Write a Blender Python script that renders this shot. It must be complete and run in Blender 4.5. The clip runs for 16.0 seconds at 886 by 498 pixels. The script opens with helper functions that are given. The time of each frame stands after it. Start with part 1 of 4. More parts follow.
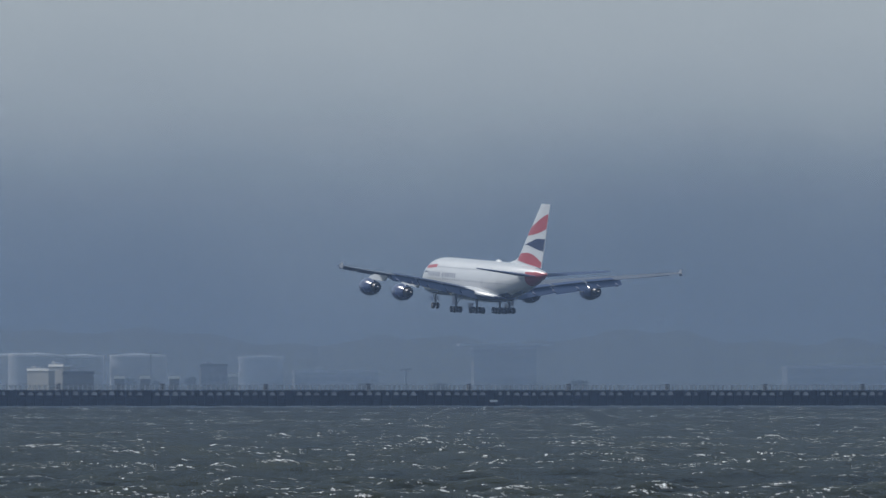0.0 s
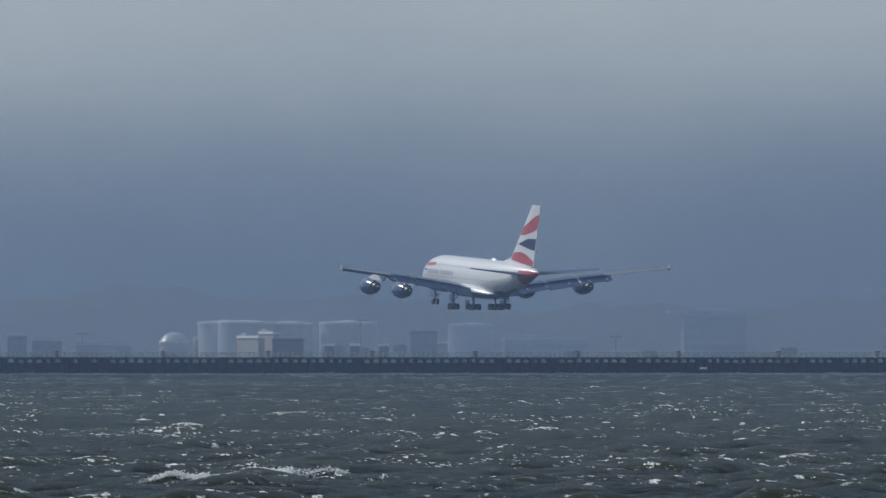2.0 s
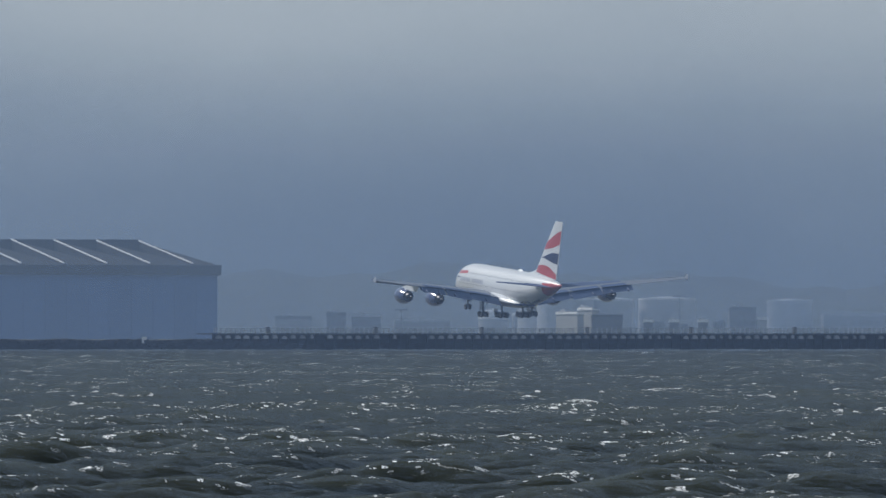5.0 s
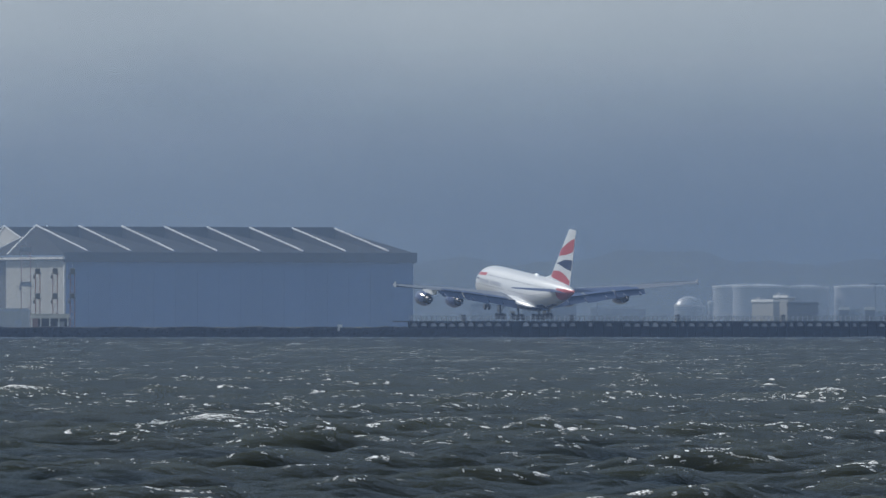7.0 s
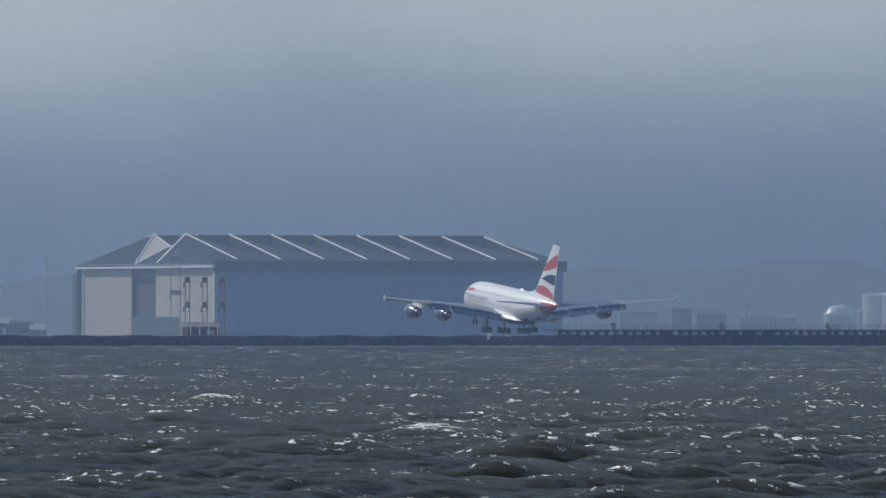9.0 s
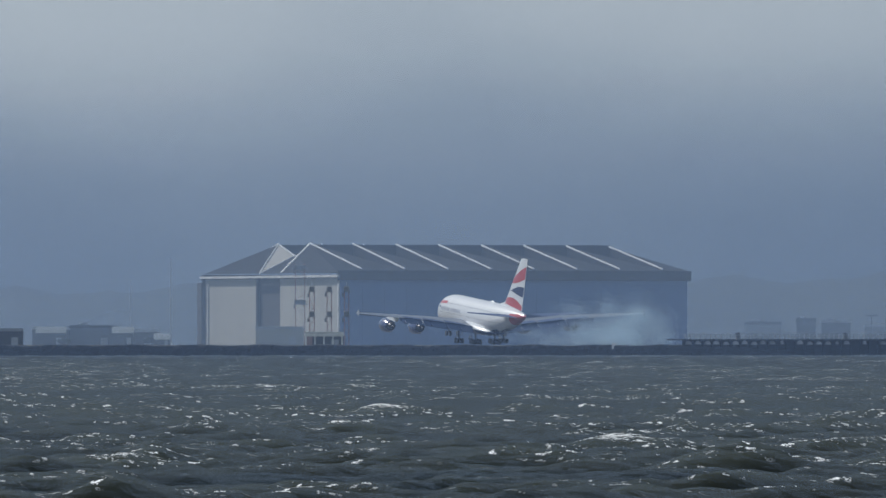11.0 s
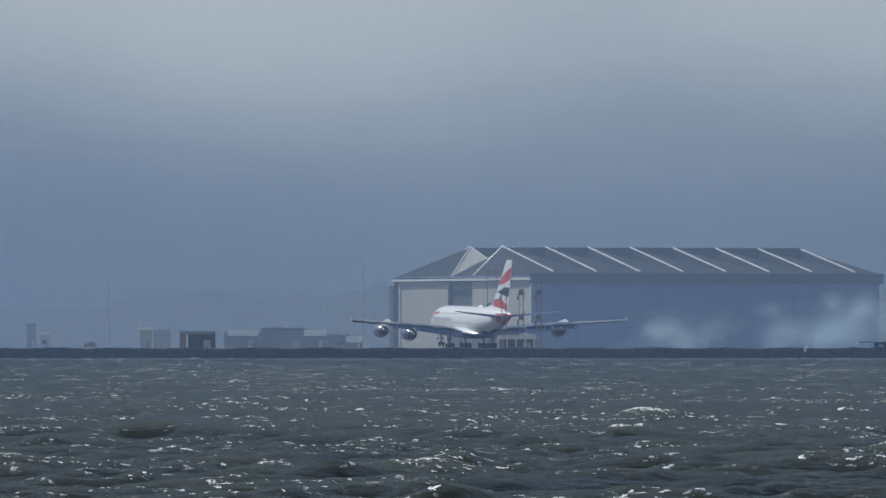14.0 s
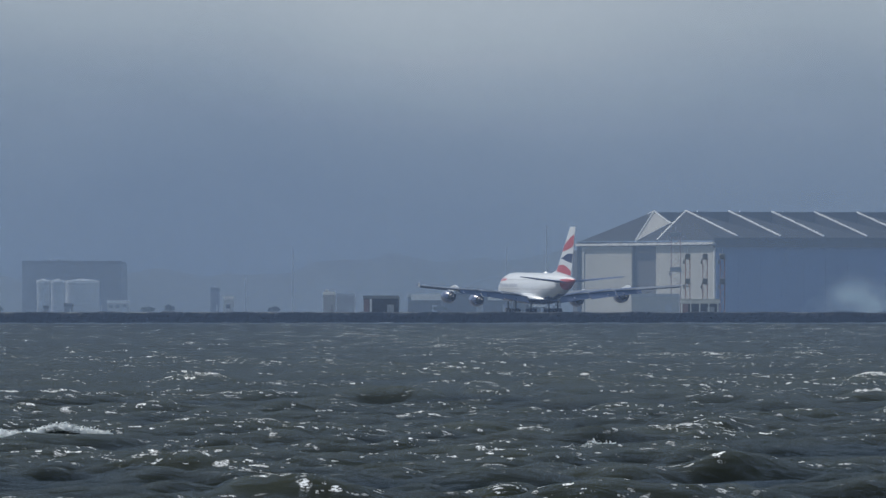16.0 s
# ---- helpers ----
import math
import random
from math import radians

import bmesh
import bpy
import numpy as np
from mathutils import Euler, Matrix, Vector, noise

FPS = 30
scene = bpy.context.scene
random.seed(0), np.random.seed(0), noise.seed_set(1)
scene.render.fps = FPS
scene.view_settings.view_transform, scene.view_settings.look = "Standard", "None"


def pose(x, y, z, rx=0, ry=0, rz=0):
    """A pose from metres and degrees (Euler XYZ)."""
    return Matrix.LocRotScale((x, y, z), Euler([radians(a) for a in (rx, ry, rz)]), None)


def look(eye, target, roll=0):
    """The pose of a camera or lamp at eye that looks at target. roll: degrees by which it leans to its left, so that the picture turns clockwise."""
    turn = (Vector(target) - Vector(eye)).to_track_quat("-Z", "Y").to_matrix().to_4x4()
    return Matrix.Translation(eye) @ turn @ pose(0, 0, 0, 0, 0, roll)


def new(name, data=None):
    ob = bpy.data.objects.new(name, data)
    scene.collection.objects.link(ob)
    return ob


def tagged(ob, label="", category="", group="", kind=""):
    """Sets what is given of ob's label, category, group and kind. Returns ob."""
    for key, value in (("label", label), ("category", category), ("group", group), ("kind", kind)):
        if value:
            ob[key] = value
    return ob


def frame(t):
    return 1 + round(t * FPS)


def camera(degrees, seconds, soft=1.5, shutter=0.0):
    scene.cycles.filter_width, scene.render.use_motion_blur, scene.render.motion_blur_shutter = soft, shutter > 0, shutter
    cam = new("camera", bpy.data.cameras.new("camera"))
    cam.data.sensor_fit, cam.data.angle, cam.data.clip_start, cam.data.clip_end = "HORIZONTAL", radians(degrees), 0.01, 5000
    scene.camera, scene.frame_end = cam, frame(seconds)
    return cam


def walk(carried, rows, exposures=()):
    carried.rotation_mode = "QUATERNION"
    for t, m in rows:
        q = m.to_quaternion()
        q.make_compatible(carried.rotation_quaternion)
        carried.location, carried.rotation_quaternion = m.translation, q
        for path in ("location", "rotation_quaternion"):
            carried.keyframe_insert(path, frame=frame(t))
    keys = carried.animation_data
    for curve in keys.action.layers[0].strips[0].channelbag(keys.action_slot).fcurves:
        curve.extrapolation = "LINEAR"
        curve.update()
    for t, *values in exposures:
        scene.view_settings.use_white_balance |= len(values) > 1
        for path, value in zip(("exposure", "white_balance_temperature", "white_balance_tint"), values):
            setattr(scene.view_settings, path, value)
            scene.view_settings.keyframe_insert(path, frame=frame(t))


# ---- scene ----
cam = camera(3.65, 16.0, soft=1.5)
EYE = (0.0, 0.0, 3.7)
CAMERA_ROWS = [
    (0.0, 0.5915, -2.9853), (0.5, 0.5309, -2.6919), (1.0, 0.4727, -2.4823), (1.5, 0.4564, -2.3007), (2.0, 0.4564, -2.1213),
    (2.5, 0.4238, -1.8186), (3.0, 0.4494, -1.5834), (3.5, 0.4028, -1.3483), (4.0, 0.3563, -1.2132), (4.2, 0.3493, -1.1201),
    (6.3, 0.4634, -0.5356), (6.5, 0.4843, -0.482), (7.0, 0.3074, 0.0), (7.5, 0.2934, 0.1956), (8.0, 0.2934, 0.3516),
    (8.2, 0.2876, 0.4378), (10.3, 0.482, 0.801), (10.5, 0.4867, 0.8802), (11.0, 0.3819, 1.1294), (11.5, 0.4424, 1.3087),
    (12.0, 0.4494, 1.63), (12.5, 0.4541, 1.7208), (13.0, 0.5006, 1.807), (13.5, 0.4611, 1.814), (14.0, 0.3935, 1.9211),
    (14.5, 0.326, 2.1213), (15.0, 0.2981, 2.3286), (15.5, 0.2794, 2.5242), (16.0, 0.2468, 2.6779)]
walk(cam, [(t, pose(*EYE, 90 + tilt, 0, turn)) for t, tilt, turn in CAMERA_ROWS],
     exposures=[(0.0, -0.11), (3.0, -0.04), (7.0, 0.07), (16.0, 0.08)])

# ---- world and sun ----
SUN_TURN, SUN_HEIGHT = 52.0, 40.0      # degrees to the left of the view axis, degrees up


def link(tree, a, out, b, inp):
    tree.links.new(a.outputs[out], b.inputs[inp])


def ramp(tree, stops, mode="LINEAR"):
    node = tree.nodes.new("ShaderNodeValToRGB")
    node.color_ramp.interpolation = mode
    while len(node.color_ramp.elements) < len(stops):
        node.color_ramp.elements.new(0.5)
    for el, (p, c) in zip(node.color_ramp.elements, stops):
        el.position, el.color = p, (*c, 1)
    return node


def maths(tree, op, a=None, b=None, clamp=False):
    node = tree.nodes.new("ShaderNodeMath")
    node.operation, node.use_clamp = op, clamp
    for i, v in enumerate((a, b)):
        if isinstance(v, (int, float)):
            node.inputs[i].default_value = v
        elif v is not None:
            tree.links.new(v, node.inputs[i])
    return node.outputs[0]


def mixed(tree, fac, a, b):
    node = tree.nodes.new("ShaderNodeMix")
    node.data_type = "RGBA"
    for sock, v in ((node.inputs[0], fac), (node.inputs[6], a), (node.inputs[7], b)):
        if isinstance(v, (int, float)):
            sock.default_value = v
        elif isinstance(v, tuple):
            sock.default_value = (*v, 1)
        else:
            tree.links.new(v, sock)
    return node.outputs[2]


def build_world():
    world = bpy.data.worlds.new("sky")
    scene.world = world
    world.use_nodes = True
    t = world.node_tree
    back = t.nodes["Background"]
    sky = t.nodes.new("ShaderNodeTexSky")
    sky.sky_type, sky.sun_disc = "NISHITA", False
    sky.sun_elevation, sky.sun_rotation = radians(SUN_HEIGHT), radians(-SUN_TURN)
    co = t.nodes.new("ShaderNodeTexCoord")
    sep = t.nodes.new("ShaderNodeSeparateXYZ")
    link(t, co, "Generated", sep, 0)
    # soft low cloud, broader than it is high
    mp = t.nodes.new("ShaderNodeMapping")
    mp.inputs["Scale"].default_value = (26, 26, 60)
    mp.inputs["Location"].default_value = (4.3, 1.7, 0.35)
    link(t, co, "Generated", mp, 0)
    cloud = t.nodes.new("ShaderNodeTexNoise")
    cloud.inputs["Scale"].default_value, cloud.inputs["Detail"].default_value, cloud.inputs["Roughness"].default_value = 1.0, 5.0, 0.5
    link(t, mp, 0, cloud, "Vector")
    puff = maths(t, "MULTIPLY", maths(t, "SUBTRACT", cloud.outputs[0], 0.5), 0.020)
    up = maths(t, "ADD", sep.outputs[2], puff)
    # brighter openings in the low cloud
    for bearing, height, wide, lift in ((-0.055, 0.022, 0.026, 0.0028), (-0.043, 0.0235, 0.011, 0.0075), (0.008, 0.026, 0.017, 0.0065), (0.049, 0.030, 0.016, 0.0025), (0.082, 0.029, 0.012, 0.004)):
        away = t.nodes.new("ShaderNodeVectorMath")
        away.operation = "SUBTRACT"
        away.inputs[1].default_value = (bearing, 1.0, height)
        link(t, co, "Generated", away, 0)
        size = t.nodes.new("ShaderNodeVectorMath")
        size.operation = "MULTIPLY"
        size.inputs[1].default_value = (1 / wide, 0.0, 1.35 / wide)
        link(t, away, 0, size, 0)
        far = t.nodes.new("ShaderNodeVectorMath")
        far.operation = "LENGTH"
        link(t, size, 0, far, 0)
        lobe = t.nodes.new("ShaderNodeMapRange")
        lobe.interpolation_type = "SMOOTHSTEP"
        lobe.inputs[1].default_value, lobe.inputs[2].default_value, lobe.inputs[3].default_value, lobe.inputs[4].default_value = 0.0, 2.3, lift, 0.0
        link(t, far, "Value", lobe, 0)
        up = maths(t, "ADD", up, lobe.outputs[0])
    up = maths(t, "ADD", maths(t, "MULTIPLY", up, 14.0), 0.30, True)
    grey = ramp(t, [(0.0, (0.090, 0.140, 0.216)), (0.30, (0.104, 0.156, 0.236)), (0.37, (0.132, 0.186, 0.264)), (0.44, (0.214, 0.274, 0.345)), (0.524, (0.282, 0.343, 0.404)),
                    (0.608, (0.352, 0.416, 0.468)), (0.72, (0.452, 0.510, 0.548)), (0.86, (0.465, 0.525, 0.563)), (1.0, (0.36, 0.435, 0.52))], "B_SPLINE")
    t.links.new(up, grey.inputs[0])
    # broken cloud higher up, with the clear sky in its gaps
    high = t.nodes.new("ShaderNodeTexNoise")
    high.inputs["Scale"].default_value, high.inputs["Detail"].default_value = 3.0, 6.0
    link(t, co, "Generated", high, "Vector")
    gap = maths(t, "MULTIPLY", maths(t, "SUBTRACT", high.outputs[0], 0.45), 4.0, True)
    gap = maths(t, "MULTIPLY", gap, maths(t, "MULTIPLY", maths(t, "SUBTRACT", sep.outputs[2], 0.08), 5.0, True))
    dim = t.nodes.new("ShaderNodeVectorMath")
    dim.operation = "SCALE"
    dim.inputs["Scale"].default_value = 0.06
    link(t, sky, 0, dim, 0)
    t.links.new(mixed(t, gap, grey.outputs[0], dim.outputs[0]), back.inputs["Color"])
    back.inputs["Strength"].default_value = 1.0


def build_sun():
    data = bpy.data.lights.new("sun", "SUN")
    data.energy, data.angle, data.color = 3.7, radians(0.53), (1.0, 0.965, 0.915)
    a, e = radians(SUN_TURN), radians(SUN_HEIGHT)
    d = Vector((-math.sin(a) * math.cos(e), math.cos(a) * math.cos(e), math.sin(e)))
    new("sun", data).matrix_world = look(d * 100, (0, 0, 0))


build_world()
build_sun()


# ---- materials ----
def material(name, colour, rough=0.6, metal=0.0, spread=0.15, scale=0.4, bump=0.0, spec=0.5, streak=(1, 1, 1), coat=0.0, coat_rough=0.12):
    m = bpy.data.materials.new(name)
    m.use_nodes = True
    t = m.node_tree
    p = t.nodes["Principled BSDF"]
    co = t.nodes.new("ShaderNodeTexCoord")
    mp = t.nodes.new("ShaderNodeMapping")
    mp.inputs["Scale"].default_value = streak
    link(t, co, "Object", mp, 0)
    big = t.nodes.new("ShaderNodeTexNoise")
    big.inputs["Scale"].default_value, big.inputs["Detail"].default_value = scale, 4
    fine = t.nodes.new("ShaderNodeTexNoise")
    fine.inputs["Scale"].default_value, fine.inputs["Detail"].default_value = scale * 9, 3
    link(t, mp, 0, big, "Vector")
    link(t, mp, 0, fine, "Vector")
    both = maths(t, "ADD", maths(t, "MULTIPLY", big.outputs[0], 0.65), maths(t, "MULTIPLY", fine.outputs[0], 0.35))
    info = t.nodes.new("ShaderNodeObjectInfo")
    both = maths(t, "ADD", both, maths(t, "MULTIPLY", maths(t, "SUBTRACT", info.outputs["Random"], 0.5), 0.3))
    lo = tuple(c * (1 - spread * 1.6) for c in colour)
    hi = tuple(min(1, c * (1 + spread * 1.6)) for c in colour)
    r = ramp(t, [(0.25, lo), (0.75, hi)])
    t.links.new(both, r.inputs[0])
    link(t, r, 0, p, "Base Color")
    t.links.new(maths(t, "ADD", rough - 0.03, maths(t, "MULTIPLY", fine.outputs[0], 0.06)), p.inputs["Roughness"])
    p.inputs["Metallic"].default_value = metal
    p.inputs["Specular IOR Level"].default_value = spec
    p.inputs["Coat Weight"].default_value = coat
    p.inputs["Coat Roughness"].default_value = coat_rough
    if bump:
        b = t.nodes.new("ShaderNodeBump")
        b.inputs["Strength"].default_value, b.inputs["Distance"].default_value = 0.6, bump
        t.links.new(both, b.inputs["Height"])
        link(t, b, 0, p, "Normal")
    return m


def water_material():
    m = bpy.data.materials.new("bay water")
    m.use_nodes = True
    t = m.node_tree
    p = t.nodes["Principled BSDF"]
    co = t.nodes.new("ShaderNodeTexCoord")
    foam = t.nodes.new("ShaderNodeAttribute")
    foam.attribute_name = "foam"
    fizz = t.nodes.new("ShaderNodeTexNoise")
    fizz.inputs["Scale"].default_value, fizz.inputs["Detail"].default_value = 6.5, 7
    fz = t.nodes.new("ShaderNodeMapping")
    fz.inputs["Scale"].default_value = (0.8, 2.2, 2.2)
    link(t, co, "Object", fz, 0)
    link(t, fz, 0, fizz, "Vector")
    k = maths(t, "ADD", foam.outputs["Fac"], maths(t, "MULTIPLY", maths(t, "SUBTRACT", fizz.outputs[0], 0.5), 2.0))
    k = maths(t, "MULTIPLY", maths(t, "SUBTRACT", k, 0.90), 7.0, True)
    # single white flecks near the crests: spray, with sun glints painted in
    mp = t.nodes.new("ShaderNodeMapping")
    mp.inputs["Scale"].default_value = (1.0, 1.3, 1.3)
    link(t, co, "Object", mp, 0)
    dots = t.nodes.new("ShaderNodeTexNoise")
    dots.inputs["Scale"].default_value, dots.inputs["Detail"].default_value = 3.2, 2.0
    link(t, mp, 0, dots, "Vector")
    fleck = maths(t, "MULTIPLY", maths(t, "SUBTRACT", dots.outputs[0], 0.622), 45.0, True)
    fleck = maths(t, "MULTIPLY", fleck, maths(t, "MULTIPLY", maths(t, "ADD", foam.outputs["Fac"], 0.12), 3.0, True))
    # wider white streaks at the crests, foam and painted sun sparkle for far water
    wide = t.nodes.new("ShaderNodeMapping")
    wide.inputs["Scale"].default_value = (0.55, 0.30, 0.30)
    link(t, co, "Object", wide, 0)
    wide_dots = t.nodes.new("ShaderNodeTexNoise")
    wide_dots.inputs["Scale"].default_value, wide_dots.inputs["Detail"].default_value = 3.2, 3.0
    link(t, wide, 0, wide_dots, "Vector")
    streak = maths(t, "MULTIPLY", maths(t, "SUBTRACT", wide_dots.outputs[0], 0.647), 30.0, True)
    streak = maths(t, "MULTIPLY", streak, maths(t, "MULTIPLY", maths(t, "ADD", foam.outputs["Fac"], 0.05), 3.5, True))
    # the flecks are broken into small specks and gather in patches
    breakup = t.nodes.new("ShaderNodeTexNoise")
    breakup.inputs["Scale"].default_value, breakup.inputs["Detail"].default_value = 17.0, 3.0
    link(t, co, "Object", breakup, "Vector")
    fleck = maths(t, "MULTIPLY", fleck, maths(t, "MULTIPLY", maths(t, "SUBTRACT", breakup.outputs[0], 0.46), 22.0, True))
    patch = t.nodes.new("ShaderNodeTexNoise")
    patch.inputs["Scale"].default_value, patch.inputs["Detail"].default_value = 0.35, 3.0
    link(t, co, "Object", patch, "Vector")
    fleck = maths(t, "MULTIPLY", fleck, maths(t, "MULTIPLY", maths(t, "SUBTRACT", patch.outputs[0], 0.45), 9.0, True))
    k = maths(t, "MULTIPLY", k, maths(t, "ADD", 0.35, maths(t, "MULTIPLY", maths(t, "SUBTRACT", breakup.outputs[0], 0.40), 6.0, True)), True)
    streak = maths(t, "MULTIPLY", streak, maths(t, "MULTIPLY", maths(t, "SUBTRACT", breakup.outputs[0], 0.42), 8.0, True))
    k = maths(t, "MAXIMUM", maths(t, "MAXIMUM", k, streak), fleck)
    mud = t.nodes.new("ShaderNodeTexNoise")
    mud.inputs["Scale"].default_value, mud.inputs["Detail"].default_value = 0.11, 5
    link(t, co, "Object", mud, "Vector")
    body = ramp(t, [(0.35, (0.0060, 0.0100, 0.0115)), (0.66, (0.0150, 0.0165, 0.0095))])
    link(t, mud, 0, body, 0)
    # light through thin crests is painted in: base colour turns olive with wave height
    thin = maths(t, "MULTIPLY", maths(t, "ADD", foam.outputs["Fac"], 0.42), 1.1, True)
    lit_body = mixed(t, thin, body.outputs[0], (0.028, 0.031, 0.0185))
    t.links.new(mixed(t, k, lit_body, (0.90, 0.92, 0.94)), p.inputs["Base Color"])
    p.inputs["Roughness"].default_value = 0.7
    p.inputs["Specular IOR Level"].default_value = 0.0
    rip = t.nodes.new("ShaderNodeTexNoise")
    rip.inputs["Scale"].default_value, rip.inputs["Detail"].default_value, rip.inputs["Roughness"].default_value = 1.8, 7, 0.65
    link(t, co, "Object", rip, "Vector")
    b = t.nodes.new("ShaderNodeBump")
    b.inputs["Strength"].default_value, b.inputs["Distance"].default_value = 1.0, 0.15
    link(t, rip, 0, b, "Height")
    # the broken surface mirrors only part of the sky
    gloss = t.nodes.new("ShaderNodeBsdfGlossy")
    gloss.inputs["Roughness"].default_value = 0.09
    gloss.inputs["Color"].default_value = (0.69, 0.80, 0.96, 1)
    link(t, b, 0, gloss, "Normal")
    fres = t.nodes.new("ShaderNodeFresnel")
    fres.inputs["IOR"].default_value = 1.33
    mix = t.nodes.new("ShaderNodeMixShader")
    link(t, b, 0, fres, "Normal")
    t.links.new(maths(t, "MULTIPLY", maths(t, "MULTIPLY", maths(t, "POWER", fres.outputs[0], 1.3), 0.60), maths(t, "SUBTRACT", 1.0, k)), mix.inputs[0])
    link(t, p, 0, mix, 1)
    link(t, gloss, 0, mix, 2)
    link(t, mix, 0, t.nodes["Material Output"], 0)
    return m


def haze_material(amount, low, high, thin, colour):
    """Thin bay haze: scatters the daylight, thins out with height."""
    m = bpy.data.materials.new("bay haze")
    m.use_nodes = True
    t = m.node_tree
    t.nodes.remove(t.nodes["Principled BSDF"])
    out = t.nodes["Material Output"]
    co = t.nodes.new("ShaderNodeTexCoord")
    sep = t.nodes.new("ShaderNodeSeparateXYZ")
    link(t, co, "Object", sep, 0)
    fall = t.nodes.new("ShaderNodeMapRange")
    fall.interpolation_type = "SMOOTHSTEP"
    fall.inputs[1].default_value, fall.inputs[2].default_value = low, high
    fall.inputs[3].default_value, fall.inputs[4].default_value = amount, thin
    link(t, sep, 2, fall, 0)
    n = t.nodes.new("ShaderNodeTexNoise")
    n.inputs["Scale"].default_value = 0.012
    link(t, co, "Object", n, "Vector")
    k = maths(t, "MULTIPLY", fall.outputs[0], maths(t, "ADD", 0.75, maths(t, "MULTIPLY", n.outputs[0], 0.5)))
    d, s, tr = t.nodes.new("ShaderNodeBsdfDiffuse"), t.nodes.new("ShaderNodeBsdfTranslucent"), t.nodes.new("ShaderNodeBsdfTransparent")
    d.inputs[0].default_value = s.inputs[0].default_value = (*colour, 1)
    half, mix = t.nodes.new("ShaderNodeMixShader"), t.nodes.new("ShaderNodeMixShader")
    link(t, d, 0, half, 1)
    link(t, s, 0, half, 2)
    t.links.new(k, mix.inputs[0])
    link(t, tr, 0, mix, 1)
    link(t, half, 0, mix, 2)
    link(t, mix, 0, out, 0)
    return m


WHITE = material("white aircraft paint", (0.75, 0.78, 0.81), 0.32, spread=0.025, scale=0.12, coat=0.7, coat_rough=0.07)
NAVY = material("navy aircraft paint", (0.020, 0.045, 0.15), 0.22, spread=0.15, scale=0.3, coat=1.0, coat_rough=0.035)
FENCE = material("pale grey wingtip paint", (0.30, 0.33, 0.38), 0.4, spread=0.05, scale=0.3)
SLAT = material("dull slat paint", (0.09, 0.11, 0.16), 0.55, 0.0, spread=0.1, scale=0.5)
RED = material("red aircraft paint", (0.50, 0.065, 0.075), 0.3, spread=0.08, scale=0.3, coat=0.4)
FLAGBLUE = material("blue livery paint", (0.015, 0.03, 0.10), 0.3, spread=0.1, scale=0.3)
# wing shade and sunlight are put into colour: dark underside paint, pale top paint
WINGSHADE = material("grey wing paint, shade in colour", (0.052, 0.088, 0.185), 0.6, spec=0.2, spread=0.1, scale=0.3, streak=(0.3, 1, 1))
WINGLIT = material("grey wing paint, sunlight in colour", (0.13, 0.155, 0.20), 0.45, spread=0.08, scale=0.3, streak=(0.3, 1, 1))
ALLOY = material("bare alloy", (0.62, 0.63, 0.65), 0.22, 0.9, spread=0.08, scale=0.8)
DARKMETAL = material("dark engine metal", (0.07, 0.07, 0.075), 0.4, 0.7, spread=0.2, scale=1.5)
TYRE = material("tyre rubber", (0.022, 0.022, 0.024), 0.8, spread=0.2, scale=3)
STRUT = material("gear strut steel", (0.18, 0.19, 0.20), 0.45, 0.5, spread=0.15, scale=2)
LETTER = material("grey-blue lettering", (0.42, 0.45, 0.52), 0.4, spread=0.05)
GLASS = material("dark glazing", (0.02, 0.025, 0.03), 0.08, spread=0.1)
CABIN = material("cabin glazing", (0.30, 0.33, 0.38), 0.2, spread=0.1)
WATER = water_material()
SILT = material("bay silt", (0.09, 0.085, 0.07), 0.9, scale=0.05)
TURF = material("airfield turf", (0.10, 0.10, 0.055), 0.95, spread=0.3, scale=0.04)
ASPHALT = material("runway asphalt", (0.055, 0.055, 0.057), 0.85, spread=0.2, scale=0.1)
ROCK = material("wet dark rock", (0.016, 0.019, 0.025), 0.85, spec=0.2, spread=0.4, scale=0.5, bump=0.1)
WALLCON = material("weed-stained seawall concrete", (0.017, 0.021, 0.030), 0.9, spec=0.15, spread=0.3, scale=0.4, streak=(1, 1, 0.3))
PALECON = material("pale worn concrete", (0.62, 0.62, 0.60), 0.85, spread=0.3, scale=0.8)
CAPCON = material("pale weathered cap concrete", (0.36, 0.37, 0.39), 0.85, spread=0.35, scale=0.8)
GALV = material("galvanised steel", (0.42, 0.44, 0.46), 0.5, 0.4, spread=0.2, scale=2)
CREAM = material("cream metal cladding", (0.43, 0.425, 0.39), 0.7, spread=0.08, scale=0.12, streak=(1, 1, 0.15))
# blue of the shaded door front is put into this cladding colour
DOORBLUE = material("blue-grey hangar cladding, shade in colour", (0.070, 0.155, 0.380), 0.7, spread=0.06, scale=0.08, streak=(1, 1, 0.15))
GREYCLAD = material("grey metal cladding", (0.24, 0.25, 0.26), 0.7, spread=0.1, scale=0.1, streak=(1, 1, 0.2))
ROOFBACK = material("dark roof cladding", (0.030, 0.036, 0.045), 0.8, spec=0.1, spread=0.12, scale=0.08)
ROOFGREY = material("grey roof deck", (0.024, 0.027, 0.032), 0.85, spec=0.1, spread=0.12, scale=0.08)
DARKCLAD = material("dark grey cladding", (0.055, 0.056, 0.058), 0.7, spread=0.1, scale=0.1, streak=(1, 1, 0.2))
BEAMWHITE = material("white roof beam paint", (0.90, 0.90, 0.88), 0.4, spread=0.05, scale=0.3, coat=0.8, coat_rough=0.2)
TANKWHITE = material("white tank paint", (0.52, 0.55, 0.59), 0.35, spread=0.06, scale=0.1, streak=(1, 1, 0.2))
